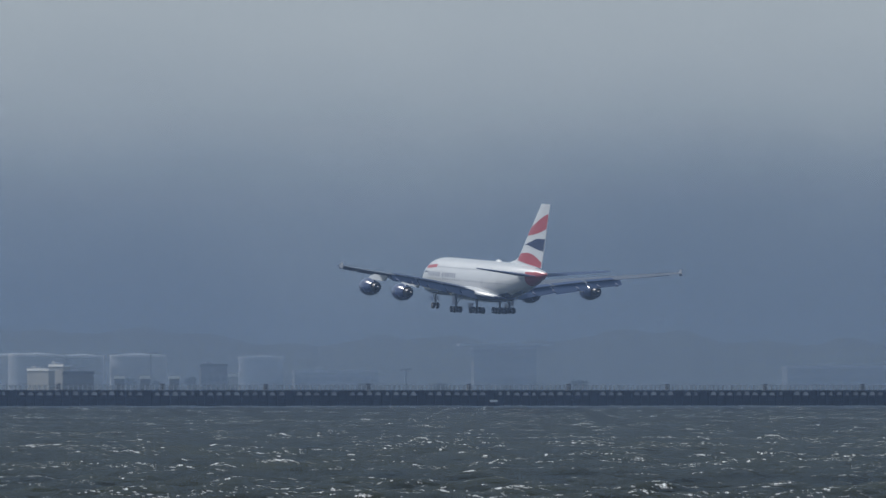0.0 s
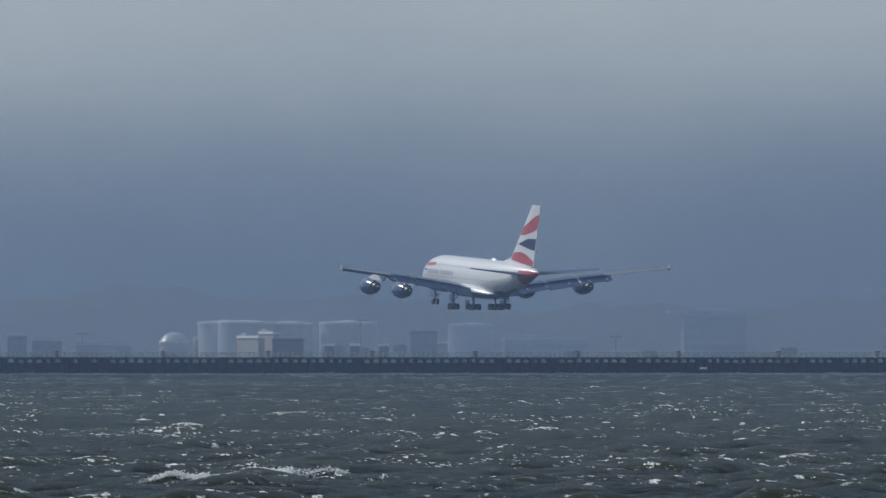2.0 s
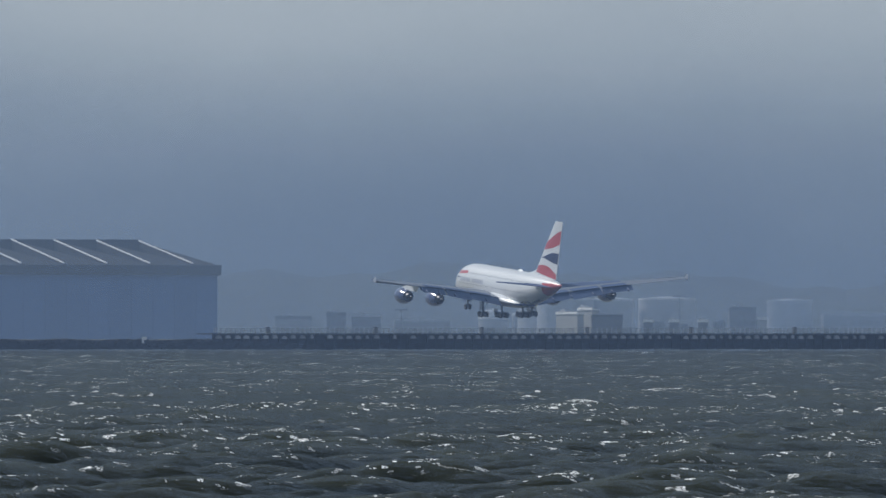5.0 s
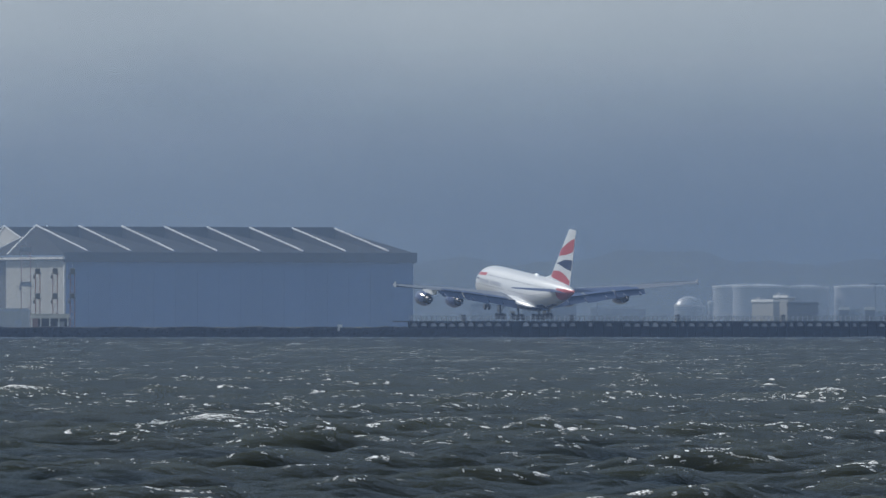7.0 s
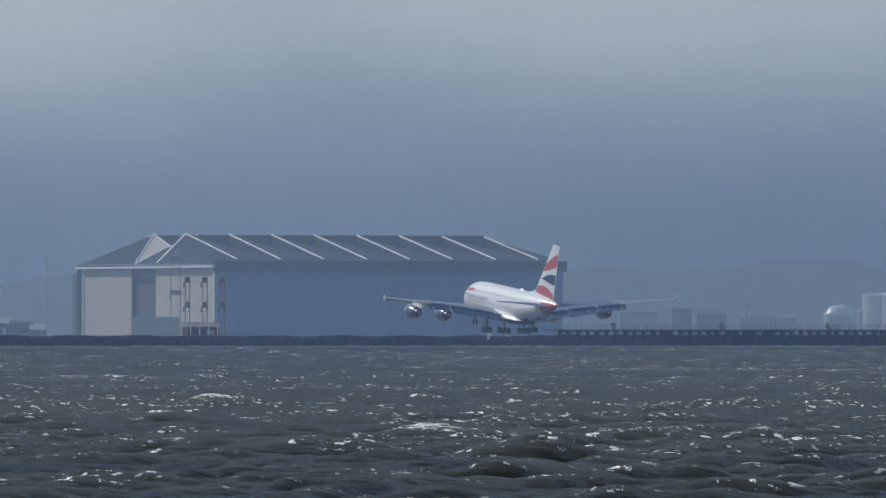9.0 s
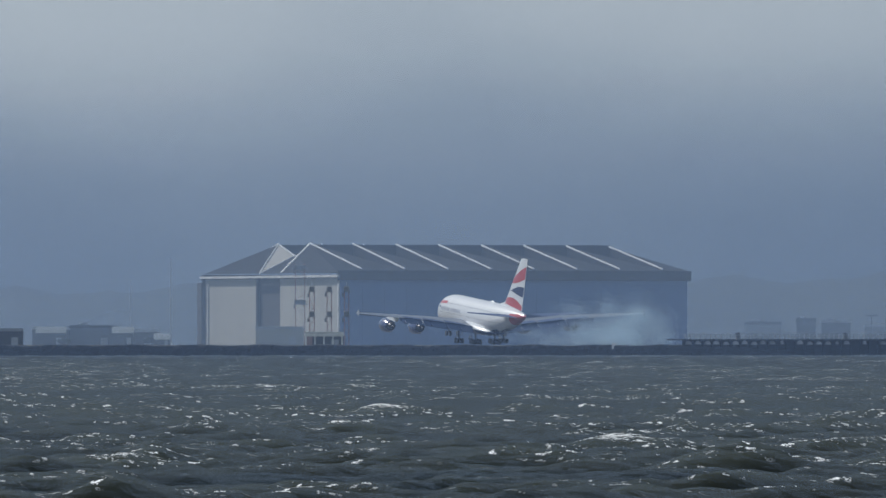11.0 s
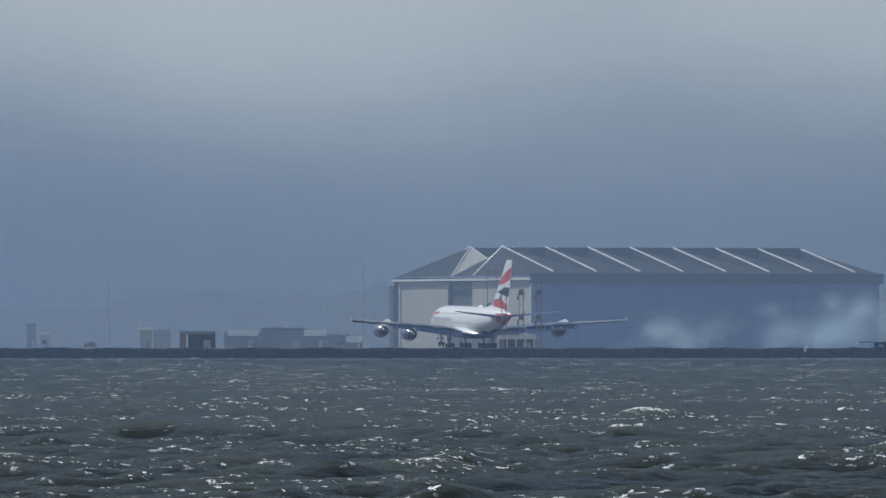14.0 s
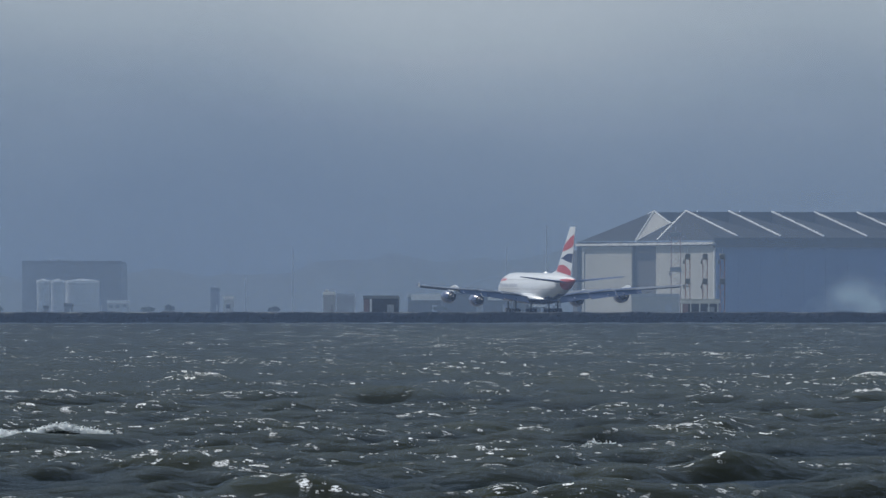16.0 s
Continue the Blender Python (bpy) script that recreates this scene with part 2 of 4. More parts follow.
DARKWALL = material("dark building cladding", (0.09, 0.10, 0.12), 0.7, spread=0.15, scale=0.1)
BRICKRED = material("faded red paint", (0.30, 0.21, 0.21), 0.7, spread=0.12, scale=0.5)
MASTRED = material("orange-red mast paint", (0.30, 0.15, 0.12), 0.6, spread=0.15, scale=0.8)
LEAF = material("dark foliage", (0.035, 0.05, 0.025), 0.9, spread=0.4, scale=1.0)
BARK = material("bark", (0.08, 0.065, 0.05), 0.9, spread=0.3, scale=2)
HILL = material("hillside scrub", (0.06, 0.075, 0.05), 0.95, spread=0.4, scale=0.01)
FOAM = material("white sea foam", (0.90, 0.92, 0.93), 0.8, spread=0.05, scale=2.0, spec=0.2)
SMOKE = material("tyre smoke", (0.72, 0.87, 1.0), 1.0, spread=0.03, scale=0.1, spec=0.0)


# ---- mesh helpers ----
def to_mesh(name, bm, mats, smooth=False):
    me = bpy.data.meshes.new(name)
    bmesh.ops.recalc_face_normals(bm, faces=bm.faces)
    for f in bm.faces:
        f.smooth = smooth
    bm.to_mesh(me)
    bm.free()
    for m in (mats if isinstance(mats, (list, tuple)) else [mats]):
        me.materials.append(m)
    if smooth:
        me.set_sharp_from_angle(angle=radians(42))
    return me


def part(name, bm, mats, parent, label="", smooth=False):
    ob = new(name, to_mesh(name, bm, mats, smooth) if isinstance(bm, bmesh.types.BMesh) else bm)
    ob.parent = parent
    if label:
        tagged(ob, label)
    return ob


def base(name, m, label, category, group="", kind=""):
    ob = new(name)
    ob.empty_display_size = 0.5
    ob.matrix_world = m
    return tagged(ob, label, category, group, kind)


def box(sx, sy, sz, cx=0, cy=0, cz=0, bevel=0.0, bm=None):
    """A box by its size and centre."""
    bm = bm or bmesh.new()
    vs = bmesh.ops.create_cube(bm, size=1, matrix=Matrix.Translation((cx, cy, cz)) @ Matrix.Diagonal((sx, sy, sz, 1)))["verts"]
    if bevel:
        es = list({e for v in vs for e in v.link_edges})
        bmesh.ops.bevel(bm, geom=es, offset=bevel, segments=1, affect="EDGES")
    return bm


def tube(a, b, r, n=8, bm=None, r2=None):
    """A round bar from a to b."""
    bm = bm or bmesh.new()
    a, b = Vector(a), Vector(b)
    q = (b - a).to_track_quat("Z", "Y").to_matrix().to_4x4()
    bmesh.ops.create_cone(bm, cap_ends=True, segments=n, radius1=r, radius2=r if r2 is None else r2, depth=(b - a).length,
                          matrix=Matrix.Translation((a + b) / 2) @ q)
    return bm


def loft(rings, bm=None, caps=True):
    bm = bm or bmesh.new()
    vs = [[bm.verts.new(p) for p in ring] for ring in rings]
    n = len(rings[0])
    for a, b in zip(vs, vs[1:]):
        for i in range(n):
            bm.faces.new((a[i], a[(i + 1) % n], b[(i + 1) % n], b[i]))
    if caps:
        bm.faces.new(vs[0])
        bm.faces.new(vs[-1])
    return bm


def spun(profile, n=28, centre=(0, 0, 0), bm=None):
    """A body of revolution about the y axis: profile of (y, radius)."""
    cx, cy, cz = centre
    rings = [[(cx + r * math.cos(k * math.tau / n), cy + y, cz + r * math.sin(k * math.tau / n)) for k in range(n)] for y, r in profile]
    return loft(rings, bm)


def upright(profile, n=40):
    """A body of revolution about z: profile of (z, radius)."""
    return loft([[(r * math.cos(k * math.tau / n), r * math.sin(k * math.tau / n), z) for k in range(n)] for z, r in profile])


def at(bearing, dist, z=2.6):
    """A place by its bearing to the right of the axis (milliradians) and its distance."""
    return Vector((bearing * dist / 1000, dist, z))


GROUND = 2.6


# ---- bay, bank and airfield ----
def build_water():
    fine = np.linspace(-0.13, 0.105, 680)
    rest = np.linspace(0.105, math.tau - 0.13, 50)[1:-1]
    ang = np.concatenate([fine, rest])
    rng = np.concatenate([[3, 20, 60, 120, 190], 1 / np.linspace(1 / 215, 1 / 520, 700), np.geomspace(521.8, 3700, 490)])
    A, R = np.meshgrid(ang, rng)
    X, Y = R * np.sin(A), R * np.cos(A)
    rs = np.random.RandomState(4)
    Z = np.zeros_like(X)
    for i in range(60):
        lam = 0.95 * (11 / 0.95) ** rs.rand()
        th = radians(-62) + rs.normal() * 0.65
        k = math.tau / lam
        ph = (X * math.cos(th) + Y * math.sin(th)) * k + rs.rand() * math.tau
        amp = 0.0105 * lam ** 0.8 * (1.08 if lam > 5 else 1.5) * (0.7 + 0.6 * rs.rand())
        step = np.minimum(R * R / 256000.0, R * 0.0040) * abs(math.sin(th))
        Z += np.clip((lam / step - 2.0) / 2.5, np.interp(R, [250, 600], [0.08, 0.4]), 1.0) * amp * (1.35 * (0.5 + 0.5 * np.sin(ph)) ** 1.8 - 0.55)
    gust = np.zeros_like(X)
    for i in range(14):
        lam = 25 * 8 ** rs.rand()
        th = rs.rand() * math.tau
        gust += np.sin((X * math.cos(th) + Y * math.sin(th)) * math.tau / lam + rs.rand() * 9)
    gust /= 14 ** 0.5
    s = Z[:, :680]
    # crest height and gusts: drive foam, painted glints and the olive crest tint
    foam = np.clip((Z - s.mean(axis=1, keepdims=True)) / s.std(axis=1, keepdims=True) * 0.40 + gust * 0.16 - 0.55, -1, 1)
    Z[:5] = 0
    n, c = X.shape
    me = bpy.data.meshes.new("water")
    idx = np.arange(n * c).reshape(n, c)
    nxt = np.roll(idx, -1, axis=1)
    quads = np.stack([idx[:-1], nxt[:-1], nxt[1:], idx[1:]], -1).reshape(-1, 4)
    me.vertices.add(n * c)
    me.vertices.foreach_set("co", np.stack([X, Y, Z], -1).ravel())
    me.loops.add(quads.size)
    me.loops.foreach_set("vertex_index", quads.ravel().astype(np.int32))
    me.polygons.add(len(quads))
    me.polygons.foreach_set("loop_start", np.arange(0, quads.size, 4, dtype=np.int32))
    me.polygons.foreach_set("use_smooth", np.ones(len(quads), dtype=bool))
    me.update()
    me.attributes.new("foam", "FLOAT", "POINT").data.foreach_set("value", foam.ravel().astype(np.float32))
    me.materials.append(WATER)
    ob = new("water", me)
    return tagged(ob, "choppy grey-green bay water with small whitecaps", "water", kind="structure")


def bank_line(b):
    """The distance of the shore at a bearing."""
    return 3245 + (b + 2.4) * (2.3 if b > -2.4 else 1.2)


PIER_END = -2.4


def build_ground():
    bm = box(11000, 9000, 1, 0, 2500, -3.5)
    tagged(new("ground", to_mesh("ground", bm, SILT)), "grey silt bed under the bay", "ground", kind="structure")
    # the airfield, a raised flat behind the shore
    bm = bmesh.new()
    edge = [at(b, bank_line(b) + 6, GROUND) for b in range(-340, 341, 20)]
    far = [Vector((2400, 4995, GROUND)), Vector((-2400, 4995, GROUND))]
    top = [bm.verts.new(p) for p in edge + far]
    low = [bm.verts.new((p.x, p.y, -3)) for p in edge + far]
    bm.faces.new(top)
    for i in range(len(top)):
        j = (i + 1) % len(top)
        bm.faces.new((top[i], top[j], low[j], low[i]))
    tagged(new("airfield", to_mesh("airfield", bm, TURF)), "flat dry turf of the airfield", "ground", kind="structure")


def build_bank():
    """The rough rock bank along the shore, in front of the runway."""
    rnd = random.Random(7)
    bm = bmesh.new()
    cols = [b * 0.25 for b in range(-480, int(PIER_END / 0.25) + 30)]
    prof = [(-2.9, -1.5), (-2.2, 0.1), (-1.6, 1.2), (-1.0, 2.1), (-0.4, 2.8), (2.0, 2.95), (6.5, 2.7), (9.0, 2.55)]
    grid = []
    for b in cols:
        d = bank_line(b)
        row = []
        for i, (o, z) in enumerate(prof):
            w = 0.22 if 0 < i < 6 else 0.05
            row.append(bm.verts.new(at(b, d + o + rnd.uniform(-w, w), z + rnd.uniform(-w, w) * 0.5 + 0.12 * math.sin(b * 1.3))))
        grid.append(row)
    for p, q in zip(grid, grid[1:]):
        for i in range(len(prof) - 1):
            bm.faces.new((p[i], p[i + 1], q[i + 1], q[i]))
    bank = tagged(new("shore_bank", to_mesh("shore_bank", bm, ROCK)), "low dark rock bank along the shore", "bank", kind="structure")
    shapes = []
    for k in range(6):
        bm = bmesh.new()
        bmesh.ops.create_icosphere(bm, subdivisions=1, radius=0.5)
        for v in bm.verts:
            v.co *= rnd.uniform(0.75, 1.2)
        shapes.append(to_mesh("rock", bm, ROCK))
    for k in range(290):
        b = -80 + 79 * k / 290 + rnd.uniform(-0.1, 0.1)
        u = rnd.random()
        ob = new("rock", rnd.choice(shapes))
        ob.parent = bank
        s = rnd.uniform(0.4, 0.85)
        ob.matrix_world = Matrix.Translation(at(b, bank_line(b) - 2.2 + 1.3 * u, 0.1 + 2.1 * u)) @ Euler((rnd.random() * 6, rnd.random() * 6, 0)).to_matrix().to_4x4() @ Matrix.Diagonal((s * 1.3, s, s * 0.8, 1))


def build_seawall():
    """The concrete seawall that carries the perimeter road, with its scalloped caps and its fence."""
    a, b = at(PIER_END, bank_line(PIER_END), 0), at(98, bank_line(98), 0)
    way = (b - a).normalized()
    length = (b - a).length
    ang = math.degrees(math.atan2(way.y, way.x))
    wall = base("seawall", pose(a.x, a.y, 0, 0, 0, ang), "dark weed-stained concrete seawall with pale scalloped caps", "seawall", kind="structure")
    part("wall_face", box(length, 0.8, 6.1, length / 2, 0.4, 1.0, 0.05), WALLCON, wall)
    part("deck", box(length + 1, 7.0, 0.24, length / 2, 3.1, 4.18, 0.04), WALLCON, wall)
    cap = bmesh.new()
    pts = [(-0.82, 0.0)] + [(0.82 * math.cos(x), 0.92 * math.sin(x)) for x in [math.pi * k / 10 for k in range(10, -1, -1)]]
    loft([[(x, y, z) for x, z in pts] for y in (-0.30, 0.0)], cap)
    cap = to_mesh("cap", cap, CAPCON)
    pile = to_mesh("pile", box(0.5, 0.5, 5.9, 0, -0.15, 0.8, 0.08), WALLCON)
    rnd = random.Random(3)
    count = int(length / 2.62)
    for k in range(count):
        x = 1.2 + 2.62 * k
        ob = part("pile", pile, None, wall)
        ob.location = (x - 1.3, 0, 0)
        if rnd.random() < 0.9:
            ob = part("cap", cap, None, wall)
            ob.location = (x + rnd.uniform(-0.15, 0.15), 0, 3.05 + rnd.uniform(-0.06, 0.06))
            ob.scale = (rnd.choice((0.55, 0.9, 1, 1, 1.05)), 1, rnd.uniform(0.75, 1.05))
    fence = base("fence", pose(a.x, a.y, 4.3, 0, 0, ang), "pale galvanised post-and-rail fence along the seawall", "fence")
    post = to_mesh("post", box(0.18, 0.14, 1.25, 0, 0, 0.62), GALV)
    n = 300
    for k in range(n):
        ob = part("post", post, None, fence)
        ob.location = (length * (k + 0.5) / n, 0.3, 0)
    for z in (0.45, 0.8, 1.15):
        part("rail", box(length, 0.06, 0.10, length / 2, 0.3, z), GALV, fence)
    # equipment boxes that stand between fence and road
    x = 16.0
    while x < length:
        o = base("equipment_cabinet", pose(*(a + way * x + Vector((-way.y, way.x, 0)) * 1.4 + Vector((0, 0, 4.305))), 0, 0, ang),
                 "small dark steel cabinet beside the seawall fence", "cabinet", "cabinets on the seawall")
        part("body", box(0.9, 0.7, 1.3, 0, 0, 0.75, 0.05), DARKWALL, o)
        part("lid", box(1.05, 0.85, 0.12, 0, 0, 1.46, 0.03), DARKWALL, o)
        part("plinth", box(1.0, 0.8, 0.1, 0, 0, 0.05), PALECON, o)
        x += 30.4
    sign = base("wall_sign", pose(*(a + way * 235.0 + Vector((way.y, -way.x, 0)) * 0.42 + Vector((0, 0, 1.4))), 0, 0, ang), "small white board fixed to the seawall", "sign")
    part("board", box(2.3, 0.08, 0.5, 0, 0, 0.25, 0.02), BEAMWHITE, sign)
    part("bracket", box(0.1, 0.4, 0.3, 0, 0.12, 0.25), GALV, sign)


def build_runway():
    m = pose(167.3 - 0.3238 * 700, 3012.9 + 0.9461 * 700, GROUND, 0, 0, 18.891)
    bm = box(60, 1235, 0.2, 0, 252.5, 0.0)
    ob = new("runway", to_mesh("runway", bm, ASPHALT))
    ob.matrix_world = m
    tagged(ob, "long dark asphalt runway", "runway", kind="structure")


SEA = build_water()
build_ground()
build_runway()
build_bank()
build_seawall()


def build_haze():
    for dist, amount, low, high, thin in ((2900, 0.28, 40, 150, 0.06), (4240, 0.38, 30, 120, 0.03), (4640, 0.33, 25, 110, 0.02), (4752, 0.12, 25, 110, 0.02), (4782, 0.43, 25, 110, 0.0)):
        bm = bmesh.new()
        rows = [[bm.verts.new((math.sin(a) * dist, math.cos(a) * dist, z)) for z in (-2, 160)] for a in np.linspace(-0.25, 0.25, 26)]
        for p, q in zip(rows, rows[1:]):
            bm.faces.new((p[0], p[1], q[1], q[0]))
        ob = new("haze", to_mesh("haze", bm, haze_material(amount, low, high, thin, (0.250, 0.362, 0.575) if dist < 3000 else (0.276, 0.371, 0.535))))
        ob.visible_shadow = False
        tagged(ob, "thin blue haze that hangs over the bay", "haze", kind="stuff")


build_haze()


def build_hills():
    rnd = random.Random(11)
    bm = bmesh.new()
    rows = []
    for i in range(700):
        b = -230 + 460 * i / 699
        top = 19 + 4 * math.sin(b * 0.031 + 1) + 2.5 * math.sin(b * 0.11) + 1.8 * math.sin(b * 0.37 + 2) + 0.9 * math.sin(b * 1.1) + rnd.uniform(-0.7, 0.7)
        rows.append([bm.verts.new(at(b, d, GROUND + top * k + (rnd.uniform(-1, 1) if 0 < k < 1 else 0))) for d, k in ((4800, 0), (4830, 0.3), (4870, 0.62), (4910, 0.86), (4950, 1.0))])
    for p, q in zip(rows, rows[1:]):
        for i in range(4):
            bm.faces.new((p[i], p[i + 1], q[i + 1], q[i]))
    tagged(new("hills", to_mesh("hills", bm, HILL, True)), "low scrub-covered hills fading into haze", "hill", kind="structure")


build_hills()


# ---- the great hangar ----
def build_hangar():
    """A long double hangar with a pleated roof on either side of a low spine."""
    L, W, EAVE, TOP, SPINE = 120.0, 131.0, 21.6, 33.0, 29.2
    c = at(-27.1, 4480, GROUND)
    h = base("hangar", pose(c.x, c.y, c.z, 0, 0, 21.5), "huge blue-grey aircraft hangar with a pleated roof", "hangar")
    T = 0.5
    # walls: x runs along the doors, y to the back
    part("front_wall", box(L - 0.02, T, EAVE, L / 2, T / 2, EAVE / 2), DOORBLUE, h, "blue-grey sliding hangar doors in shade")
    part("back_wall", box(L - 0.02, T, EAVE, L / 2, W - T / 2, EAVE / 2), GREYCLAD, h)
    part("far_wall", box(T, W - 2 * T - 0.02, EAVE, L - T / 2, W / 2, EAVE / 2), CREAM, h)
    # lit gable side: two cream bays, recess between with shade put into its colour
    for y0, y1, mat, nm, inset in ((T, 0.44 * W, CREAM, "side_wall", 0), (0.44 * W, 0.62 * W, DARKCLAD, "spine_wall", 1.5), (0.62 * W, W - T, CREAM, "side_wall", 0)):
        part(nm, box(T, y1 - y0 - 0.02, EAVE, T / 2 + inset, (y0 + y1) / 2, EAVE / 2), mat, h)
    strip = to_mesh("pilaster", box(0.4, 0.9, EAVE - 1.5, -0.2, 0, (EAVE - 1.5) / 2), PALECON)
    for y in (1.2, 128):
        part("pilaster", strip, None, h).location = (0, y, 0)
    part("corner_tower", box(1.6, 4.4, EAVE - 1, -0.6, W + 2.25, (EAVE - 1) / 2, 0.1), DARKCLAD, h)
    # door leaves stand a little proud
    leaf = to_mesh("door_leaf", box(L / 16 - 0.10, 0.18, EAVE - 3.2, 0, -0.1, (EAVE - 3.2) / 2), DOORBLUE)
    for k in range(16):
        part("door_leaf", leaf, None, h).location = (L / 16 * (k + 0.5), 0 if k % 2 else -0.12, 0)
    # fascia round the eaves
    part("fascia", box(L + 2, 1.2, 3.2, L / 2, -0.6, EAVE + 0.9), ROOFGREY, h)
    part("fascia", box(L + 2, 1.2, 2.6, L / 2, W + 0.6, EAVE + 0.3), ROOFGREY, h)
    part("fascia", box(1.2, W + 2.4, 0.75, -0.6 - 0.41, W / 2, EAVE + 0.65), PALECON, h, "white side fascia")
    part("fascia", box(1.2, W - 0.2, 2.4, L + 0.4, W / 2, EAVE + 0.3), ROOFGREY, h)
    # pleated roofs, front and back
    B = 8
    x0, pitch, fall = 8.0, 14.9, 8.6
    for side in (0, 1):
        yy = (lambda f: f * W) if side == 0 else (lambda f: W - f * W)
        ridge_y, eave_y, z0 = yy((0.388, 0.43)[side]), yy(0.01), EAVE + 2.4
        x0 = (8.0, 5.6)[side]
        bm = bmesh.new()
        hip = [bm.verts.new(p) for p in ((-0.6, yy(0.0), z0 - 0.6), (-0.6, yy((0.42, 0.42)[side]), z0 - 0.6), (x0, ridge_y, TOP), (x0 + 0.8, eave_y, z0))]
        bm.faces.new((hip[0], hip[1], hip[2]))
        bm.faces.new((hip[0], hip[2], hip[3]))
        for k in range(B):
            xa = x0 + pitch * k
            xb = xa + pitch if k < B - 1 else L + 0.6
            zt = TOP - 0.12 * k
            top, foot = bm.verts.new((xa, ridge_y, zt)), bm.verts.new((xa + 0.8, eave_y, z0))
            low, nxt = bm.verts.new((xb - 0.3, ridge_y, TOP - fall)), bm.verts.new((xb + 0.5, eave_y, z0))
            bm.faces.new((top, foot, nxt, low))
            if k < B - 1:
                up = bm.verts.new((xb, ridge_y, TOP - 0.12 * (k + 1)))
                bm.faces.new((low, nxt, up))
        part("roof", bm, ROOFGREY, h, "grey pleated roof")
        # the wall that stands behind the pleats, along the spine
        part("roof_back", box(pitch * (B - 1) + 0.4, 0.5, fall + 0.6, x0 + pitch * (B - 1) / 2, ridge_y + (0.4 if side == 0 else -0.4), TOP - fall / 2 - 0.55), ROOFBACK, h, "dark wall behind the roof pleats")
        for k in range(B):
            xa = x0 + pitch * k
            p, q = Vector((xa, ridge_y, TOP - 0.12 * k + 0.15)), Vector((xa + 0.8, yy(0.035), z0 + 0.75))
            part("roof_beam", tube(p, q, 0.30, 6), BEAMWHITE, h, "white roof beam")
        part("hip_beam", tube((-0.5, yy((0.42, 0.42)[side]), z0 - 0.4), (x0, ridge_y, TOP + 0.1), 0.3, 6), BEAMWHITE, h)
    part("spine_roof", box(L - 8, 0.16 * W, 0.6, L / 2 + 3.5, 0.485 * W, SPINE - 0.6), ROOFGREY, h)
    tip, foot, low, foot2, tip2 = (5.6, 0.57 * W, TOP), (-0.6, 0.58 * W, EAVE + 1.7), (7.2, 0.485 * W, SPINE), (-0.6, 0.42 * W, EAVE + 1.7), (8.0, 0.39 * W, TOP)
    low2 = (7.2, 0.445 * W, SPINE)
    for nm, tri, mat in (("spine_cheek", (tip, foot, low), CREAM), ("spine_hip", (foot, foot2, low), ROOFGREY), ("spine_hip", (foot2, low2, low), ROOFGREY), ("spine_cheek", (foot2, tip2, low2), ROOFGREY)):
        part(nm, loft([[(x + dx, y, z) for x, y, z in tri] for dx in (0.0, 0.5)]), mat, h)
    for q1, q2 in ((tip, low), (foot, low), (low, low2), (tip2, low2)):
        part("spine_beam", tube(q1, q2, 0.24, 6), BEAMWHITE, h)


build_hangar()


# ---- buildings, tanks and masts across the airfield ----
def build_tank(b, dist, width, height, dome=0.0, label="white cylindrical fuel storage tank"):
    r = width / 2
    o = base("storage_tank", pose(*at(b, dist)), label, "tank", "tanks of the fuel farm")
    part("shell", upright([(0, r), (height * 0.5, r), (height, r)], 48), TANKWHITE, o, smooth=True)
    for z in (0.25, 0.5, 0.75):
        part("seam", upright([(height * z, r + 0.06), (height * z + 0.12, r + 0.06)], 48), TANKWHITE, o)
    part("rim", upright([(height - 0.5, r + 0.25), (height + 0.2, r + 0.25)], 48), BEAMWHITE, o)
    if dome:
        part("roof", upright([(height + 0.2, r * 0.99), (height + dome * 0.6, r * 0.75), (height + dome * 0.9, r * 0.4), (height + dome, r * 0.02)], 48), TANKWHITE, o, smooth=True)
    else:
        part("roof", upright([(height + 0.2, r * 0.98), (height + 0.9, r * 0.02)], 48), TANKWHITE, o)
    st = bmesh.new()
    for k in range(24):
        a = -2.4 + 0.055 * k
        box(0.9, 0.9, 0.12, math.cos(a) * (r + 0.5), math.sin(a) * (r + 0.5), height * (k + 1) / 25, bm=st)
    part("stair", st, TANKWHITE, o)


def build_block(name, b0, b1, dist, height, depth, wall, roof, label, category, windows=0, turn=0.0, group=""):
    """A flat-roofed building between two bearings."""
    w = (b1 - b0) * dist / 1000
    o = base(name, pose(*at((b0 + b1) / 2, dist), 0, 0, turn), label, category, group)
    part("wall", box(w, depth, height, 0, depth / 2, height / 2, 0.03), wall, o)
    part("roof", box(w + 0.5, depth + 0.5, 0.45, 0, depth / 2, height + 0.225, 0.05), roof, o)
    part("parapet", box(w + 0.3, 0.25, 0.5, 0, 0.02, height + 0.70), roof, o)
    if windows:
        pane = to_mesh("window", box(w / windows * 0.55, 0.12, min(1.4, height * 0.3), 0, -0.02, 0), GLASS)
        for s in range(max(1, int(height / 4))):
            for k in range(windows):
                part("window", pane, None, o).location = (-w / 2 + w / windows * (k + 0.5), 0, 1.9 + 3.6 * s)
    part("door", box(min(2.2, w * 0.2), 0.14, min(2.4, height * 0.6), w * 0.28, -0.03, min(2.4, height * 0.6) / 2), GALV, o)
    if height > 5:
        part("roof_unit", box(min(3, w * 0.25), 2, 1.2, -w * 0.2, depth * 0.4, height + 1.05, 0.05), GALV, o)
    return o


